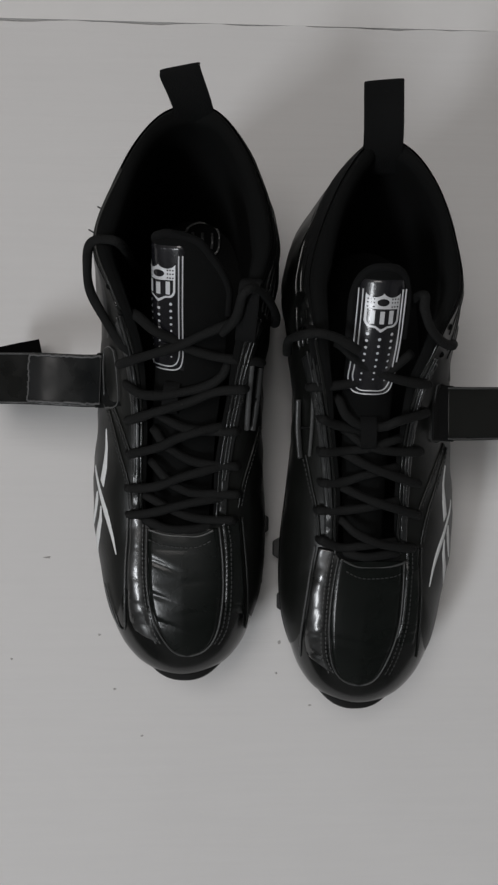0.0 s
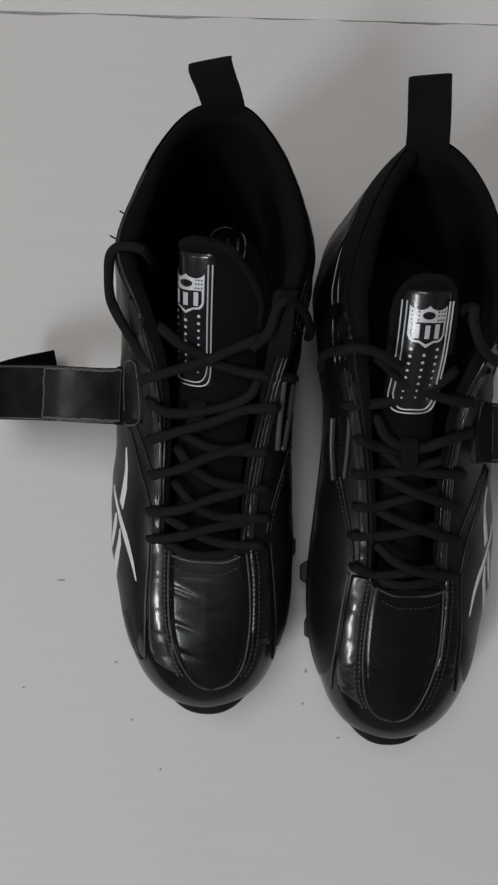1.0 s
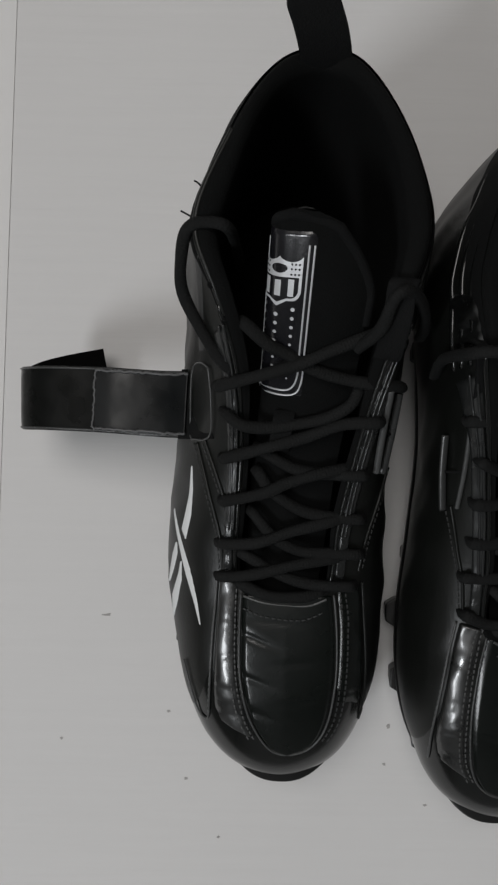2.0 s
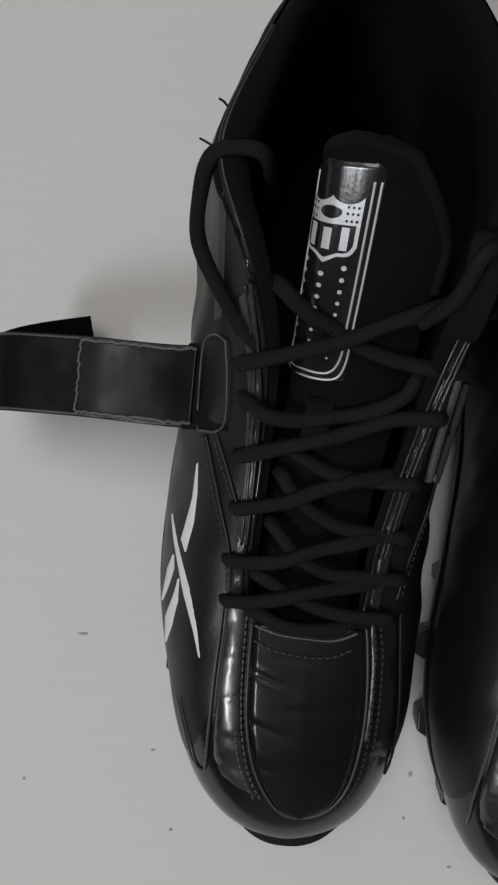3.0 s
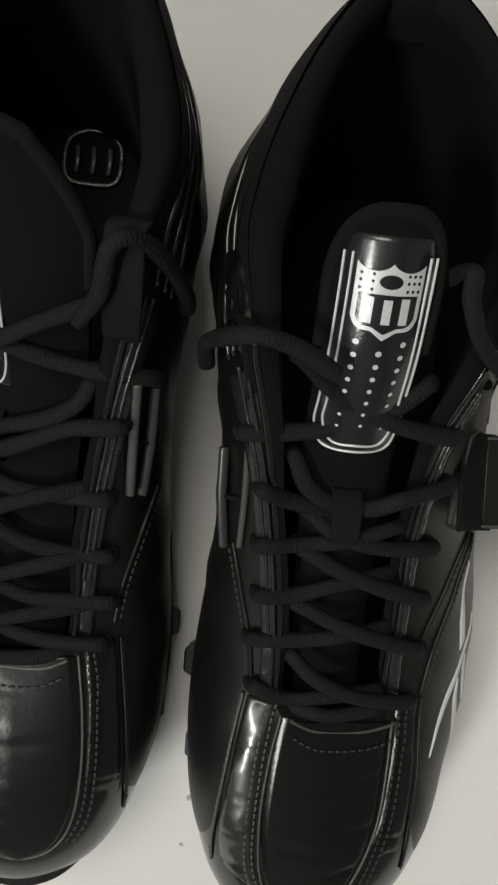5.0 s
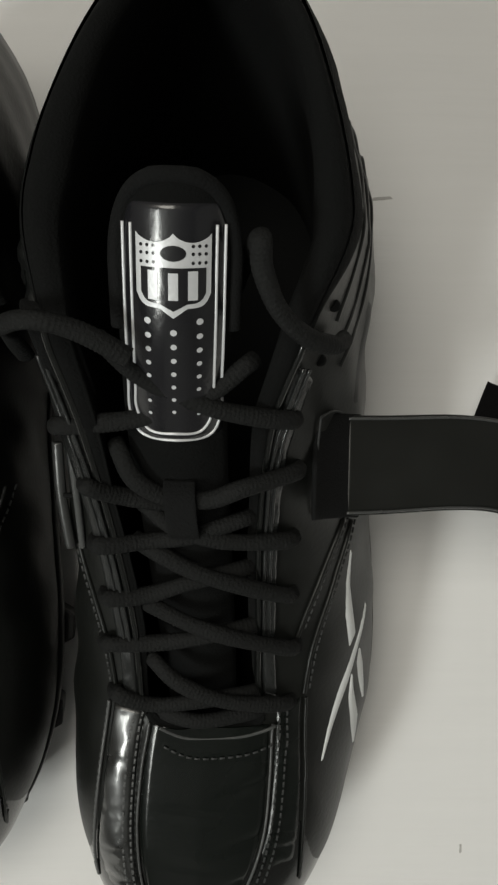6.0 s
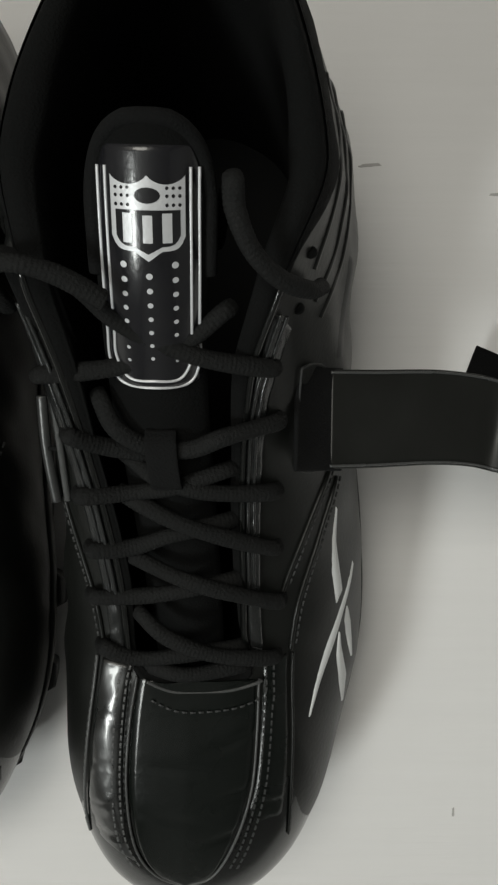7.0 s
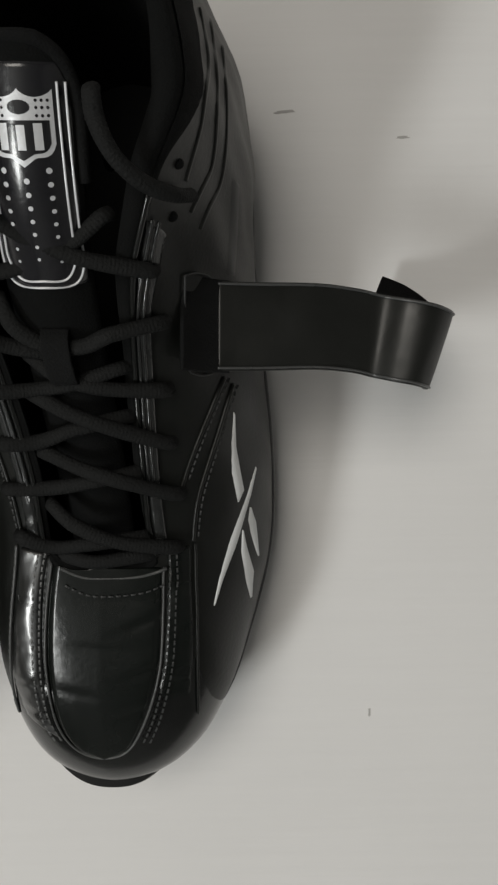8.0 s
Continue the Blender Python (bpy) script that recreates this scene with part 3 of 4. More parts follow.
def eyestays(up, parent):
    for side in (1, -1):
        keys_in, keys_out = [], []
        for s in np.linspace(0.28, 0.60, 6):
            rim = up.rows(side, np.array([s]))[1][0]
            keys_in.append((rim[0] + up.shear * (rim[2] - 30) + side * 0.7, rim[1]))
            keys_out.append((rim[0] + up.shear * (rim[2] - 30) + side * 5.6, rim[1] - 2))
        patch(up, "eyestay", keys_in, keys_out, 1.2, FACING, parent, "glossy ribbed eyelet facing", 60, 9, 0.4, wrinkle)
        rim = up.at(side, np.linspace(0.24, 0.62, 60), np.full(60, 1.0))
        tube("eyestay_edge", rim + np.array((0, 0, 0.0006)), 0.0011, PATENT, parent, "", 8)
        for f in (0.12, 0.45):
            tube("eyestay_cord", up.drop_line([(a[0] * (1 - f) + b[0] * f, a[1]) for a, b in list(zip(keys_in, keys_out))[1:]], 70, 1.6), 0.0006, FACING, parent, "", 6)


def tongue(up, parent, keys, label_off, label_width, bank, full, slant, u0, cu, wrap, wide_out):
    """A padded tongue along keys (x, y, z of its middle, mm); the label lies label_off to the side.
    Past wrap mm to the outer side the tongue rolls over; wide_out: how much wider that side is."""
    n, m = 90, 17
    mid = spline(keys, np.linspace(0, 1, n))
    tan = np.gradient(mid, axis=0)
    tan /= np.linalg.norm(tan, axis=1, keepdims=True)
    across = np.stack([np.cos(np.radians(bank)) * np.ones(n), np.zeros(n), np.sin(np.radians(bank)) * np.ones(n)], -1)
    nor = np.cross(across, tan)
    uu = np.linspace(0, 1, n)
    half = np.interp(uu, [0, 0.25, 0.6, 1], [17, 19, 21, 22]) * full / 22 * np.sqrt(1 - 0.93 * np.clip((uu - 0.87) / 0.13, 0, 1) ** 2)

    def surf(u, w, lift):
        """u along, w across (mm from the middle)."""
        i = np.clip(u * (1 + slant * min(0.0, w / full) * u**3), 0, 1) * (n - 1)
        g = lambda arr: np.array([np.interp(i, np.arange(n), arr[:, c]) for c in range(3)])
        out, roll = g(across), g(nor)
        flat_w = min(w, wrap)
        p = g(mid) + out * flat_w - roll * 7.0 * (flat_w / full) ** 2
        turn = max(0.0, w - wrap) / 7.5
        p = p + out * 7.5 * math.sin(turn) - roll * 7.5 * (1 - math.cos(turn))
        return p + (roll * math.cos(turn) + out * math.sin(turn)) * lift

    def plain(p):
        p = np.asarray(p)
        return np.stack([up.sign * p[..., 0], p[..., 1], p[..., 2]], -1) / 1000

    rows = []
    for k in range(n):
        u, row = k / (n - 1), []
        for a in np.linspace(-1, 1, m):
            row.append(surf(u, a * half[k] * (wide_out if a > 0 else 1), 0))
        for a in np.linspace(1, -1, m):
            row.append(surf(u, a * half[k] * 0.98 * (wide_out if a > 0 else 1), -3.5))
        row.append(row[0])
        rows.append(row)
    # rounded top
    cap = [np.array(rows[-1]) * 0.5 + np.array([rows[-1][j if j < m else min(2 * m - 1 - j, m - 1)] for j in range(2 * m + 1)]) * 0.5 + tan[-1] * 1.5]
    rows += [c for c in cap]
    base = loft("tongue", plain(rows), LINING, parent, "padded matte black tongue")
    rim_u = np.r_[np.linspace(0.78, 1, 24), np.linspace(1, 0.78, 24)]
    rim_w = np.interp(rim_u, np.linspace(0, 1, n), half) * np.r_[np.full(24, -1.0), np.full(24, wide_out)]
    pts = spline([surf(u, w, -1.2) for u, w in zip(rim_u, rim_w)], np.linspace(0, 1, 90))
    tube("tongue_binding", plain(pts), 0.0021, WEB, base, "black binding round the tongue's top", 10)
    # glossy label with its print
    hw = label_width / 2
    lab = []
    for u in np.linspace(u0, 0.955, 60):
        wide = min(hw, np.interp(u, uu, half) - 0.8 - abs(label_off) * 0.35)
        lab.append([surf(u, label_off + f * wide, 0.7 if abs(f) < 0.97 and u0 + 0.003 < u < 0.952 else -0.3) for f in np.linspace(-1, 1, 17)])
    tag = face_up(loft("tongue_label", plain(lab), LABEL, parent, "glossy black label printed in silver"))

    def line(keys2, width, name="label_stripe", h=0.95):
        pts = np.array([surf(u, label_off + w, h) for u, w in keys2])
        pts2 = spline(pts, np.linspace(0, 1, 70))
        tube(name, plain(pts2), width / 2000, SILVER, tag, "", 6, 0.35)

    for gap in (1.2, 3.1):
        e = hw - gap
        du = gap * 0.006
        line([(0.925, -e), (0.87, -e), (0.78, -e), (0.70, -e), (u0 + du + 0.03, -e), (u0 + du, -e + 3), (u0 + du, 0), (u0 + du, e - 3), (u0 + du + 0.03, e), (0.70, e), (0.78, e), (0.87, e), (0.925, e)], 0.75)

    def flat(poly, name, material, h):
        """A printed shape: rows of (u, w from, w to)."""
        a = np.asarray(poly, float)
        rows2 = []
        for u, w0, w1 in a:
            rows2.append([surf(u, label_off + w0 + (w1 - w0) * f, h) for f in np.linspace(0, 1, 9)])
        return face_up(loft(name, plain(rows2), material, tag))

    # shield: a plain shape, with bars where letters stand
    k = 0.0057  # u for a millimetre

    def column(name, half_w, top, bottom, material, h, n2=25):
        cols = []
        for w in np.linspace(-half_w, half_w, n2):
            t, b = top(w), bottom(w)
            cols.append([surf(cu + (b + (t - b) * f) * k, label_off + w, h) for f in np.linspace(0, 1, 9)])
        return face_up(loft(name, plain(cols), material, tag))

    column("shield_print", 8.4, lambda w: 8.6 - 1.9 * abs(math.sin(math.pi * w / 8.4)) ** 0.7, lambda w: -6.8 - 2.2 * max(0, 1 - abs(w) / 3.2) + 3.0 * (abs(w) / 8.4) ** 8, SILVER, 0.95)
    column("shield_field", 7.3, lambda w: 1.6, lambda w: -5.8 - 1.6 * max(0, 1 - abs(w) / 3.2) + 2.2 * (abs(w) / 7.3) ** 8, LABEL, 1.05)
    for w, top_y in ((-4.6, 1.0), (0.0, 0.6), (4.4, 1.0)):
        flat([(cu + y * k, w - 1.1, w + 1.1) for y in np.linspace(-5.0, top_y, 6)], "shield_bar", SILVER, 1.15)
    flat([(cu + (4.5 + (1.6 * math.sin(a))) * k, -2.9 * math.cos(a), 2.9 * math.cos(a)) for a in np.linspace(-1.5, 1.5, 9)], "shield_oval", LABEL, 1.05)
    for row_y in (2.6, 4.4, 6.0):
        for w in (-7.2, -5.8, -4.4, 4.4, 5.8, 7.2):
            flat([(cu + (row_y + 0.38 * math.sin(a)) * k, w - 0.38 * math.cos(a), w + 0.38 * math.cos(a)) for a in np.linspace(-1.5, 1.5, 5)], "shield_dot", LABEL, 1.05)
    for w, top_y in ((-6.0, -10.0), (0.0, -12.5), (6.0, -10.0)):
        for r in range(9):
            y = top_y - 3.7 * r
            size = 0.8 - 0.05 * r
            if cu + y * k > u0 + 0.045:
                flat([(cu + (y + size * math.sin(a)) * k, w - size * math.cos(a), w + size * math.cos(a)) for a in np.linspace(-1.5, 1.5, 7)], "label_dot", SILVER, 0.95)
    # keeper through which the lace runs
    kp = [surf(u, label_off * 0.4 + 0, h) for u, h in ((0.45, 0), (0.46, 3.4), (0.48, 4.8), (0.515, 4.8), (0.535, 3.2), (0.545, 0))]
    ribbon("lace_keeper", plain(spline(kp, np.linspace(0, 1, 20))), np.tile((1.0, 0, 0), (20, 1)), 0.0085, 0.0012, WEB, base, "black webbing lace loop")


def laces(up, parent, rows):
    """Each lace: whether it lies over the others, how it ends (e: in an eyelet, u: under another lace), its plan keys in mm."""
    for over, ends, keys in rows:
        pts = []
        for x, y in keys:
            z = np.interp(y, [-57, -46, -20, 10, 38, 65, 90], [77, 78, 88, 102, 119, 137, 141])
            pts.append(np.array((up.sign * x, y, z + (4.2 if over else 2.0))) / 1000)
        for first, how in ((True, ends[0]), (False, ends[1])):
            (x, y), near = (keys[0], keys[1]) if first else (keys[-1], keys[-2])
            if how == "e":
                out = 1 if x > near[0] else -1
                rest, hole = up.drop(x, y, 3.4), up.drop(x + out * 3.2, y - 0.3, -2.0)
            else:
                rest = pts[0 if first else -1] - np.array((0, 0, 0.003))
                hole = rest + (rest - pts[1 if first else -2]) * 0.35 - np.array((0, 0, 0.003))
            if first:
                pts = [hole, rest] + pts[1:]
            else:
                pts = pts[:-1] + [rest, hole]
        tube("lace", spline(pts, np.linspace(0, 1, 160)), 0.0025, LACE, parent, "", 10, 0.62, ribs=0.0012)


def side_mark(up, parent):
    """The pale mark on the outer side: four slivers, each between two plan edges."""
    out = 1.5 if up.shear else 3.2
    for edges in SIDE_MARK:
        a, b = ([(x + out, y) for x, y in edge] for edge in edges)
        patch(up, "side_mark", a, b, 0.35, WHITE, parent, "pale grey printed mark", 22, 5, straight=True)


def pull_tab(up, parent, skew, lean, tilt):
    pts = spline([(-2, 150, 118), (-2, 154, 132), (-2 + skew * 0.4, 160 + lean * 0.3, 142), (-2 + skew, 168 + lean, 149), (-2 + skew, 171 + lean, 149.5),
                  (-2 + skew, 170.5 + lean, 147), (-2 + skew * 0.4, 162 + lean * 0.3, 138), (-2, 158, 128)], np.linspace(0, 1, 40))
    sides = np.stack([np.full(40, up.sign * 1.0), tilt * np.clip(np.sin(np.linspace(0, np.pi, 40)), 0, 1), np.zeros(40)], -1)
    ribbon("pull_tab", up.place(pts), sides, 0.0195, 0.0014, WEB, parent, "black webbing heel pull loop")


def strap(up, parent, path, rolls, back_path, slot):
    """The ankle strap: elastic at the slot, patent band, and its end folded back to show the hook side."""
    def run(name, keys, width, thick, material, label, n=50, twist=(0, 0)):
        k = np.asarray(keys, float)
        pts = spline(k[:, :3], np.linspace(0, 1, n))
        yaw = spline(k[:, 3:4], np.linspace(0, 1, n))[:, 0]
        sides = np.stack([np.sin(np.radians(yaw)) * up.sign, np.cos(np.radians(yaw)), 0 * yaw], -1)
        p = np.stack([pts[:, 0] * up.sign, pts[:, 1], pts[:, 2]], -1) / 1000
        return ribbon(name, p, sides, width / 1000, thick / 1000, material, parent, label)

    band = run("strap", path, 30, 2.0, DULL if up.shear else STRAP, "black coated leather ankle strap", 70)
    run("strap_elastic", rolls, 31, 1.4, WEB, "ribbed black elastic strap base", 20).parent = band
    run("strap_end", back_path, 26, 1.8, VELCRO, "fuzzy black hook and loop strap end", 40).parent = band
    if not up.shear:
        # a second glossy layer sewn on, its cut edge frayed and painted pale for glints
        over = [(47, 27, 77.4, 0), (56, 27, 71.6, 0), (72, 27.5, 67.5, 0), (82, 27.8, 66.5, 0), (90, 28, 64.3, 1)]
        layer = run("strap_layer", over, 28, 1.2, LAYER, "glossy patent layer sewn onto the strap", 40)
        layer.parent = band
        rim = spline(over, np.linspace(0, 1, 40))[:, :3]
        rim[:, 0] *= up.sign
        rng = random.Random(8)
        for w in (13.2, -13.2):
            line = rim + np.array((0, w, 0.75)) + np.array([(0, rng.uniform(-0.4, 0.4), rng.uniform(-0.1, 0.25)) for _ in rim])
            tube("frayed_glint", line / 1000, 0.0006, FRAY_GLINT, layer, "frayed edge, its glints painted pale", 6)
        end = rim[-1] + np.array([(rng.uniform(-0.5, 0.5), w, rng.uniform(0.6, 0.9)) for w in np.linspace(-13, 13, 24)])
        tube("frayed_glint", end / 1000, 0.0006, FRAY_GLINT, layer, "frayed edge, its glints painted pale", 6)
    k = np.asarray(path, float)
    pts = spline(k[:, :3], np.linspace(0, 1, 90))
    yaw = np.radians(spline(k[:, 3:4], np.linspace(0, 1, 90))[:, 0])
    side = np.stack([np.sin(yaw), np.cos(yaw), 0 * yaw], -1)
    tan = np.gradient(pts, axis=0)
    nor = np.cross(tan, side)
    nor /= np.linalg.norm(nor, axis=1, keepdims=True)
    nor *= np.sign(nor[0, 2])
    # Grey lines stand in for the glints along both strap edges
    for w in (-14.0, 14.0):
        line = pts + side * w + nor * 1.0
        line[:, 0] *= up.sign
        tube("strap_edge", line / 1000, 0.00045, EDGE, band, "grey line of painted glint along the cut edge", 6)
    for at_ in () if up.shear else (4, 7):
        for w in np.linspace(-13, 13, 11):
            p = pts[at_] + side[at_] * w + nor[at_] * 1.0
            q = p + side[at_] * 1.6
            seg = np.array([p, (p + q) / 2 + nor[at_] * 0.3, q])
            seg[:, 0] *= up.sign
            tube("stitch", seg / 1000, 0.00035, THREAD, band, "", 5)
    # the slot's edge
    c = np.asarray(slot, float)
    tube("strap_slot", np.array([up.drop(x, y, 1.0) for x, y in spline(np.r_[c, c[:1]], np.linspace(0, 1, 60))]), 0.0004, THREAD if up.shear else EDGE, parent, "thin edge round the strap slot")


def shoe(sign, x, y, turn, shear, pull, tongue_keys, label, tab, strap_keys, loops, lacing, loop_keys):
    root = new("football_shoe")
    root.matrix_world = pose(x, y, 0, 0, 0, turn)
    up = Upper(sign, shear, pull)
    up.prepare()
    skin(up, root)
    collar(up, root)
    sole(up, root)
    toe_panels(up, root)
    eyestays(up, root)
    tongue(up, root, tongue_keys, *label)
    for rows in lacing:
        laces(up, root, rows)
    band = spline(loop_keys, np.linspace(0, 1, 20)) / 1000
    band[:, 0] *= sign
    ribbon("lace_loop", band, np.tile((1.0, 0.1 * sign, -0.25 * sign), (20, 1)), 0.0105, 0.0022, WEB, root, "ribbed black webbing loop that holds the lace")
    side_mark(up, root)
    pull_tab(up, root, *tab)
    strap(up, root, *strap_keys)
    quarter_seams(up, root)
    for keys in loops:
        k = np.asarray(keys, float)
        k[:, 0] *= sign
        tube("lace", spline(k, np.linspace(0, 1, 160)) / 1000, 0.0024, LACE, root, "", 10, 0.7, ribs=0.0012)
    return root, up


SIDE_MARK = [
    ([(39.8, 1), (38.6, -10), (38.6, -22), (41.2, -36)], [(40.2, 1), (41.2, -13), (43.2, -22), (44.4, -28)]),
    ([(48.4, -18.5), (44.3, -31), (38.2, -46), (34.5, -60), (32.3, -72)], [(48.8, -19), (46.6, -31), (41.5, -50), (36.5, -62), (32.7, -72.4)]),
    ([(45.8, -35), (44.6, -40), (46.5, -48), (49.4, -56)], [(46.2, -34.6), (49.2, -42), (49.8, -49), (49.8, -56)]),
    ([(43, -43), (42.2, -53), (43.6, -63), (46.5, -73)], [(43.4, -43), (45.4, -50), (48.6, -61), (46.9, -73)]),
]
STRAP_A = ([(45, 27, 75.5, 0), (56, 27, 70, 0), (72, 27.5, 66, 0), (82, 27.8, 65, 0), (93, 28, 62, 1), (113.5, 28, 57, 2), (124.5, 28, 50, 3), (128, 28.5, 44, 4)],
           [(34, 27, 92, 0), (38, 27, 87, 0), (44, 27, 78, 0), (50, 27, 74, 0)],
           [(128, 28.5, 44, 4), (127.5, 31, 36, 8), (121.5, 36, 28, 11), (109.5, 41, 22, 13), (93, 46, 17, 14)],
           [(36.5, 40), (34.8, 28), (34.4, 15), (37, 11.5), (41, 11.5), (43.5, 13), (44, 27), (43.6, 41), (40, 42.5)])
STRAP_B = ([(36, 28, 90, 0), (50, 28.5, 86, 0), (70, 29.5, 80, 1), (84, 29, 74, 4), (93, 27.5, 71, 8), (101, 25.5, 75, 12), (109, 24, 75, 16), (115.5, 23, 68, 18), (116.5, 23.5, 60, 18)],
           [(25, 28, 101, 0), (29, 28, 96, 0), (35, 28, 91, 0), (40, 28, 88.5, 0)],
           [(116.5, 23.5, 59, 18), (116, 29, 46, 18), (113, 37, 32, 19), (108, 44, 20, 20), (101, 49, 12, 20)],
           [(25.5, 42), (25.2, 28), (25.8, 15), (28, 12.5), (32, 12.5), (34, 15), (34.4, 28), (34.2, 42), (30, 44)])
# the ends of the laces, round the collar
LOOPS_A = [[(26.4, 82.7, 100), (30.4, 84.7, 141), (39.2, 86.9, 142), (46.0, 85.2, 138), (48.6, 77.6, 128), (48.4, 67.7, 118), (41.9, 55.6, 114), (32.4, 41.9, 116), (26.2, 37.3, 114)],
           [(-19.1, 46.4, 128), (-25.8, 52.2, 140), (-28.6, 61.3, 150), (-34.0, 64.4, 149), (-41.2, 62.1, 138), (-46.1, 58.1, 122), (-46.9, 55.3, 110)]]
LOOPS_B = [[(1.6, 77.9, 100), (5.6, 79.9, 148), (6.7, 72.1, 150), (10.8, 64.0, 146), (17.9, 58.9, 140), (25.5, 58.4, 132), (29.7, 61.5, 122)],
           [(-54.7, 56.2, 108), (-55.4, 60.3, 124), (-51.0, 59.8, 142), (-43.4, 59.9, 148), (-33.8, 57.9, 146), (-23.0, 52.8, 142)]]
LACES_A_HIGH = [(0, "ue", [(22.6, 53.2), (14.2, 46.7), (5.9, 43.4), (-2.7, 39.4), (-14.5, 36.3), (-27.9, 34.8), (-37, 36)]),
                (1, "eu", [(29.9, 33.2), (15.9, 35.6), (2.2, 39.9), (-9.5, 45.3), (-25, 52)]),
                (0, "eu", [(27.6, 23), (22, 16.8), (11.9, 16.4), (2, 18), (-10.9, 21.3), (-19.8, 26.7), (-23.2, 34.3)]),
                (1, "ee", [(26.7, 4.9), (12.6, 8.3), (-2.2, 13), (-18.1, 19.1), (-29.7, 22.2)]),
                (0, "ue", [(12.4, 6.9), (-0.6, 0.6), (-14.9, -0.8), (-26.6, 0.9)])]
LACES_A_LOW = [(1, "eu", [(25.9, -13), (12.1, -10.1), (2.1, -5.2), (-9.6, -1.1), (-22, 2)]),
               (0, "ue", [(13.9, -2.1), (8.7, -8.7), (-3, -15.8), (-14.2, -18.3), (-27.5, -17.6)]),
               (1, "eu", [(26.8, -31.7), (13.2, -31.2), (-0.7, -25.7), (-14.7, -21.2), (-24, -18)]),
               (0, "ue", [(14.5, -19.8), (6.2, -28.4), (-5.5, -34), (-20.5, -34.3), (-29.5, -33.1)]),
               (1, "eu", [(26.3, -46.6), (13.5, -45.2), (-2.7, -40.4), (-20.9, -36.3)]),
               (0, "ue", [(17.1, -37.5), (2.3, -45), (-11.3, -48.5), (-27, -47.8)]),
               (0, "uu", [(18.1, -50.5), (6.7, -54.5), (-8.3, -54.2), (-19, -51.3)])]
LACES_B_HIGH = [(1, "ue", [(-29.7, 56.6), (-22.7, 50.5), (-11.8, 45.5), (-0.5, 41.7), (14.5, 42)]),
                (0, "eu", [(-41, 38.6), (-33.3, 38.1), (-21.8, 39.8), (-13.2, 43.4), (-3.4, 47), (4, 53)]),
                (1, "ue", [(-28, 31), (-23.9, 23.6), (-15.1, 18.8), (-4.4, 18.5), (4.6, 21.9), (17, 27.6)]),
                (0, "eu", [(-35.1, 23.3), (-27.2, 18.8), (-14, 17)]),
                (0, "ue", [(-21.2, 15.7), (-13.6, 10.2), (0.5, 6.3), (17, 7.5)])]
LACES_B_LOW = [(0, "eu", [(-33.2, 6.5), (-21.5, 5.9), (-9, 7.8), (4, 12.2)]),
               (1, "ue", [(-21.5, 4.2), (-10.5, -1.6), (0.8, -5.7), (17.8, -9.9)]),
               (0, "eu", [(-31.5, -9.9), (-21.8, -10.6), (-10.5, -6.8), (4, -3)]),
               (1, "ue", [(-20.3, -14.2), (-8.8, -19.5), (4.7, -23.9), (20, -27.4)]),
               (0, "eu", [(-32.1, -25.4), (-18.8, -26.1), (-5.4, -24), (7.9, -21.1)]),
               (1, "ue", [(-19.7, -32.8), (-12, -39.3), (1.9, -45.1), (19.3, -46.8)]),
               (0, "eu", [(-30, -42.5), (-20.6, -47.2), (-8.5, -46.2), (8, -44)]),
               (0, "uu", [(-18.8, -49.9), (-6.7, -52.4), (9, -50.5)])]
TONGUE_A = [(2, -54, 69), (2, -32, 78), (2, 0, 95), (0, 32, 114), (0, 59, 138), (0, 86, 158)]
TONGUE_B = [(-5, -54, 68), (-7, -32, 78), (-10, 0, 97), (-13, 32, 119), (-13, 60, 141), (-13, 90, 155)]
shoe_a, up_a = shoe(-1, -0.061, 0.003, -1.9, 0.0, 0.0, TONGUE_A, (12.2, 26.4, -10, 21.5, 0.12, 0.58, 0.852, 9.0, 1.28), (7.0, -2, -0.28), STRAP_A, LOOPS_A,
                    (LACES_A_HIGH, LACES_A_LOW), [(-33, 69, 146), (-31.5, 66, 147), (-31.5, 57, 142), (-31, 46, 131), (-31, 44, 126)])
tagged(shoe_a, "black patent leather football shoe with its ankle strap undone", "shoe", group="pair of football shoes")
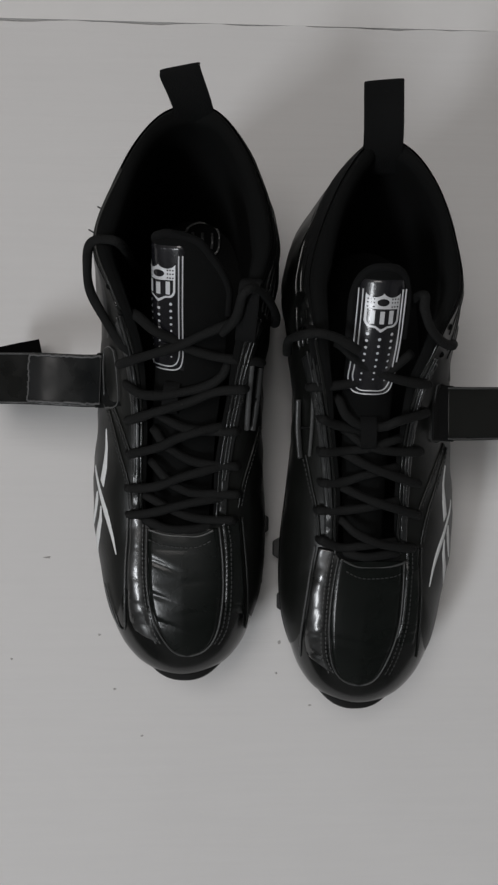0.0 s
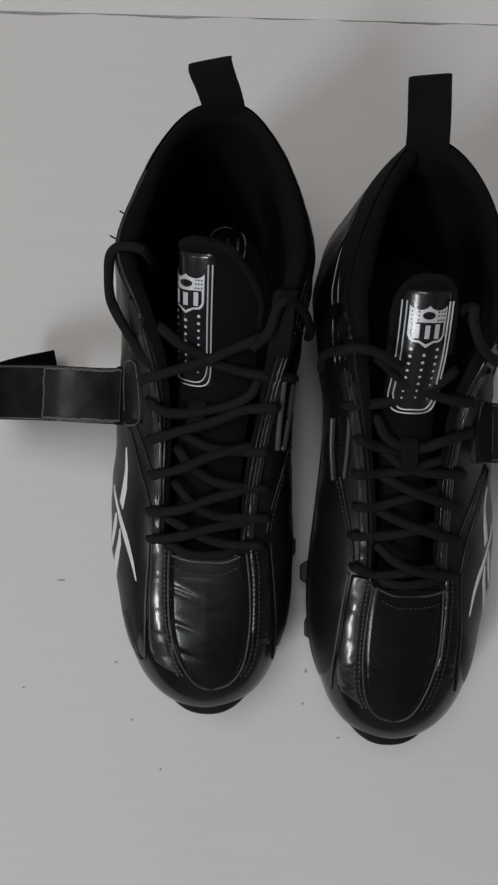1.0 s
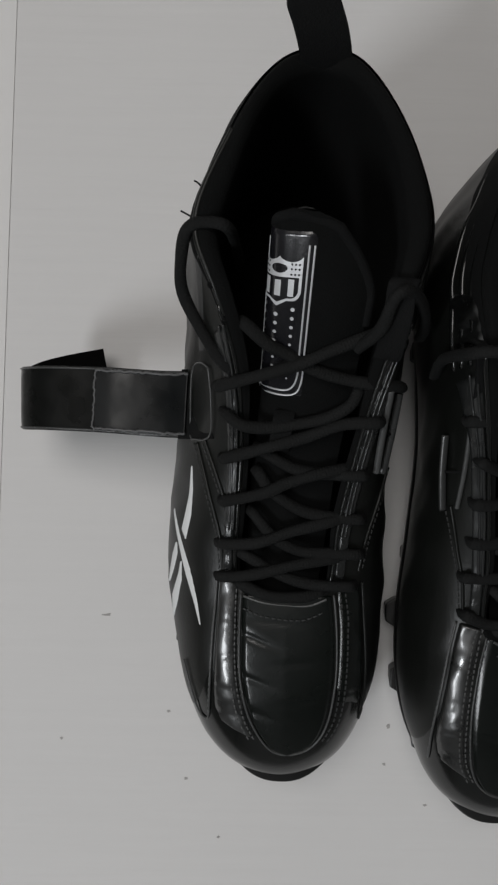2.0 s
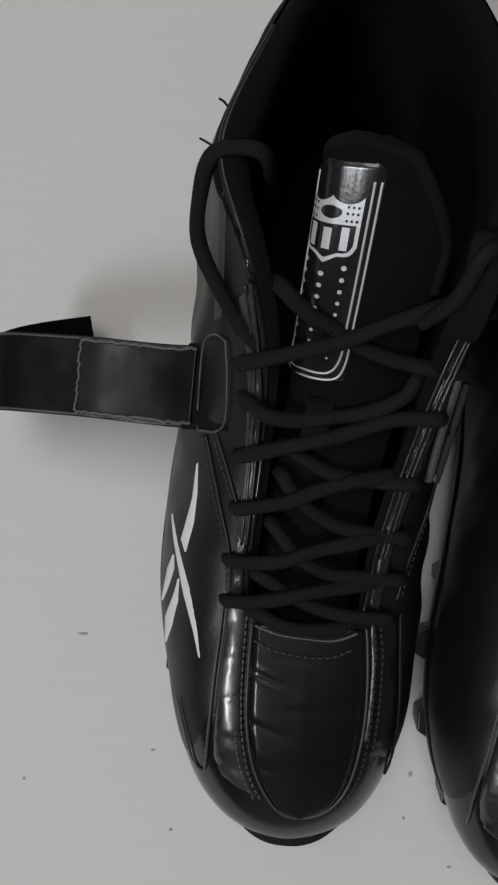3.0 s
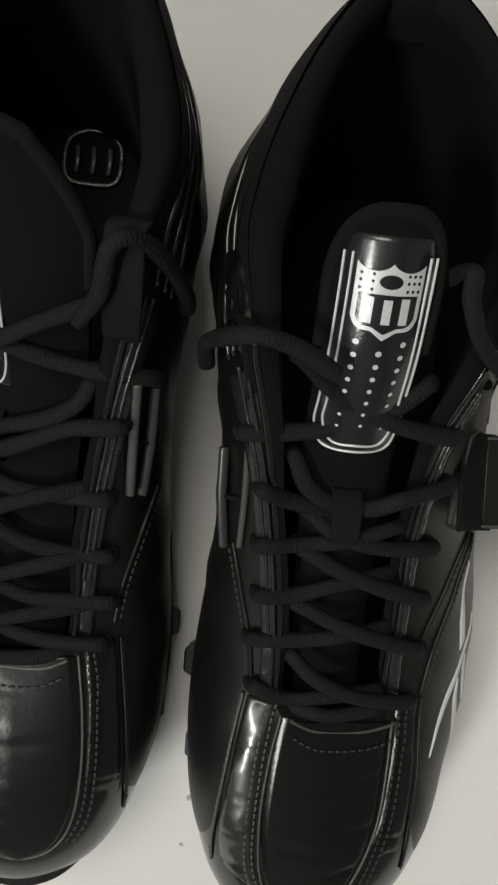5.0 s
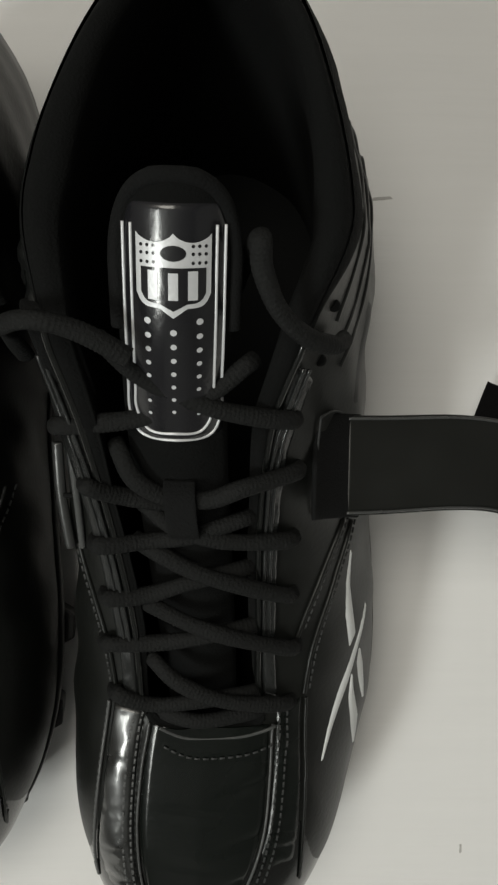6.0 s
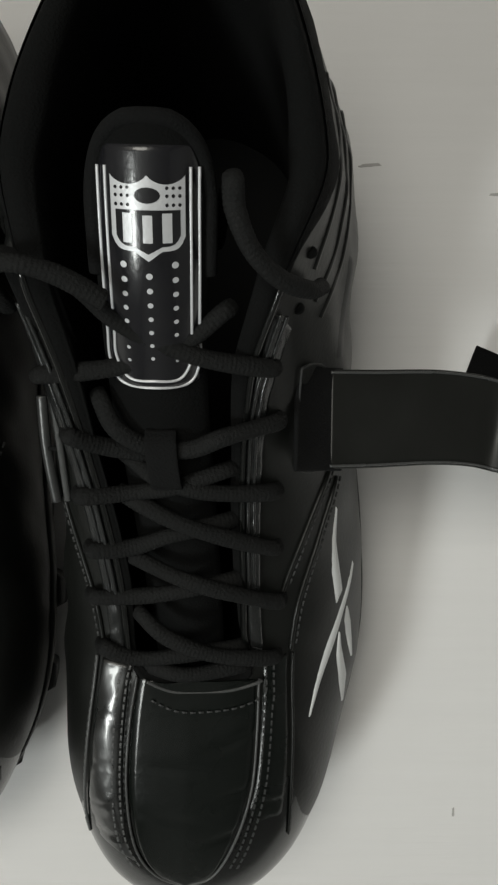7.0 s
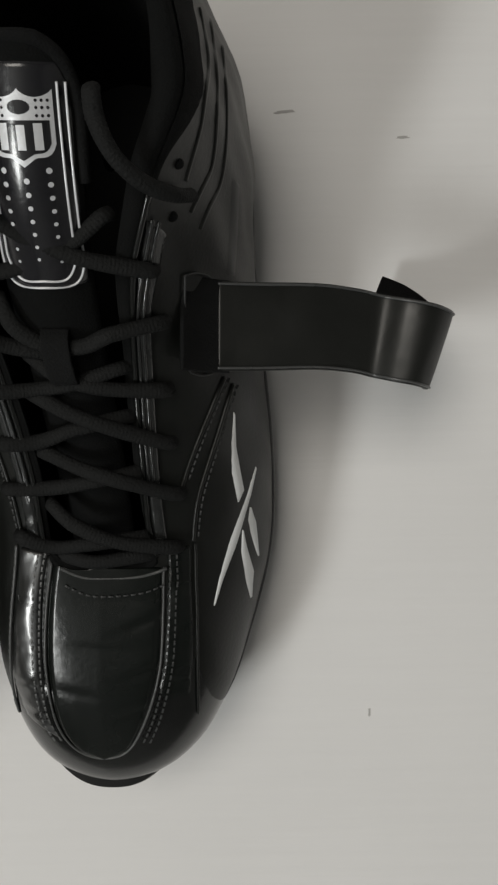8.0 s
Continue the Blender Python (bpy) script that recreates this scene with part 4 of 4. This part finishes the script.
shoe_b, up_b = shoe(1, 0.048, -0.015, -1.0, -0.08, 6.5, TONGUE_B, (0, 25.4, 0, 13.8, 0.0, 0.612, 0.866, 40.0, 1.0), (-2.0, 11, 0.14), STRAP_B, LOOPS_B,
                    (LACES_B_HIGH, LACES_B_LOW), [(-44, 66, 136), (-43, 63, 139), (-41, 56, 133), (-39, 48, 125), (-39, 46, 120)])
tagged(shoe_b, "black patent leather football shoe with strap curled outwards", "shoe", group="pair of football shoes")


def stray_threads():
    root = shoe_a
    for keys in ([(44, 97, 112), (47.5, 98, 115), (51, 100, 114)], [(41, 107, 116), (44, 109, 120), (46, 110, 120.5)]):
        k = np.asarray(keys, float)
        k[:, 0] *= -1
        tube("stray_thread", spline(k, np.linspace(0, 1, 12)) / 1000, 0.0004, LACE, root, "", 5)


def scuffs():
    """Small dark specks and scuffs on the card."""
    ground = bpy.data.objects["ground"]
    rng = random.Random(11)
    marks = [(0.113, 0.121, 0.0045, 0.0007, 4), (0.166, 0.109, 0.003, 0.0006, 0), (-0.001, -0.131, 0.0011, 0.0009, 40), (-0.003, -0.151, 0.0008, 0.0006, 0), (-0.152, -0.075, 0.0022, 0.0007, 5), (-0.118, -0.125, 0.001, 0.0006, 0),
             (0.148, -0.150, 0.0005, 0.002, 0), (-0.174, -0.14, 0.0008, 0.0006, 0), (-0.108, -0.160, 0.0009, 0.0006, 0), (0.019, -0.172, 0.001, 0.0006, 0), (-0.09, -0.19, 0.0008, 0.0006, 0)]
    for x, y, a, b, turn in marks:
        n = 14
        verts = []
        for k in range(n):
            t = 2 * math.pi * k / n
            r = 1 + rng.uniform(-0.35, 0.35)
            verts.append(Vector((a * r * math.cos(t), b * r * math.sin(t), 0.00025)))
        m = pose(x, y, 0, 0, 0, turn)
        verts = [m @ v for v in verts] + [m @ Vector((v.x * 1.1, v.y * 1.1, -0.0002)) for v in verts]
        link_mesh("scuff", verts, [tuple(range(n))] + [(k, k + n, (k + 1) % n + n, (k + 1) % n) for k in range(n)], DIRT, ground, "", False)


stray_threads()
scuffs()
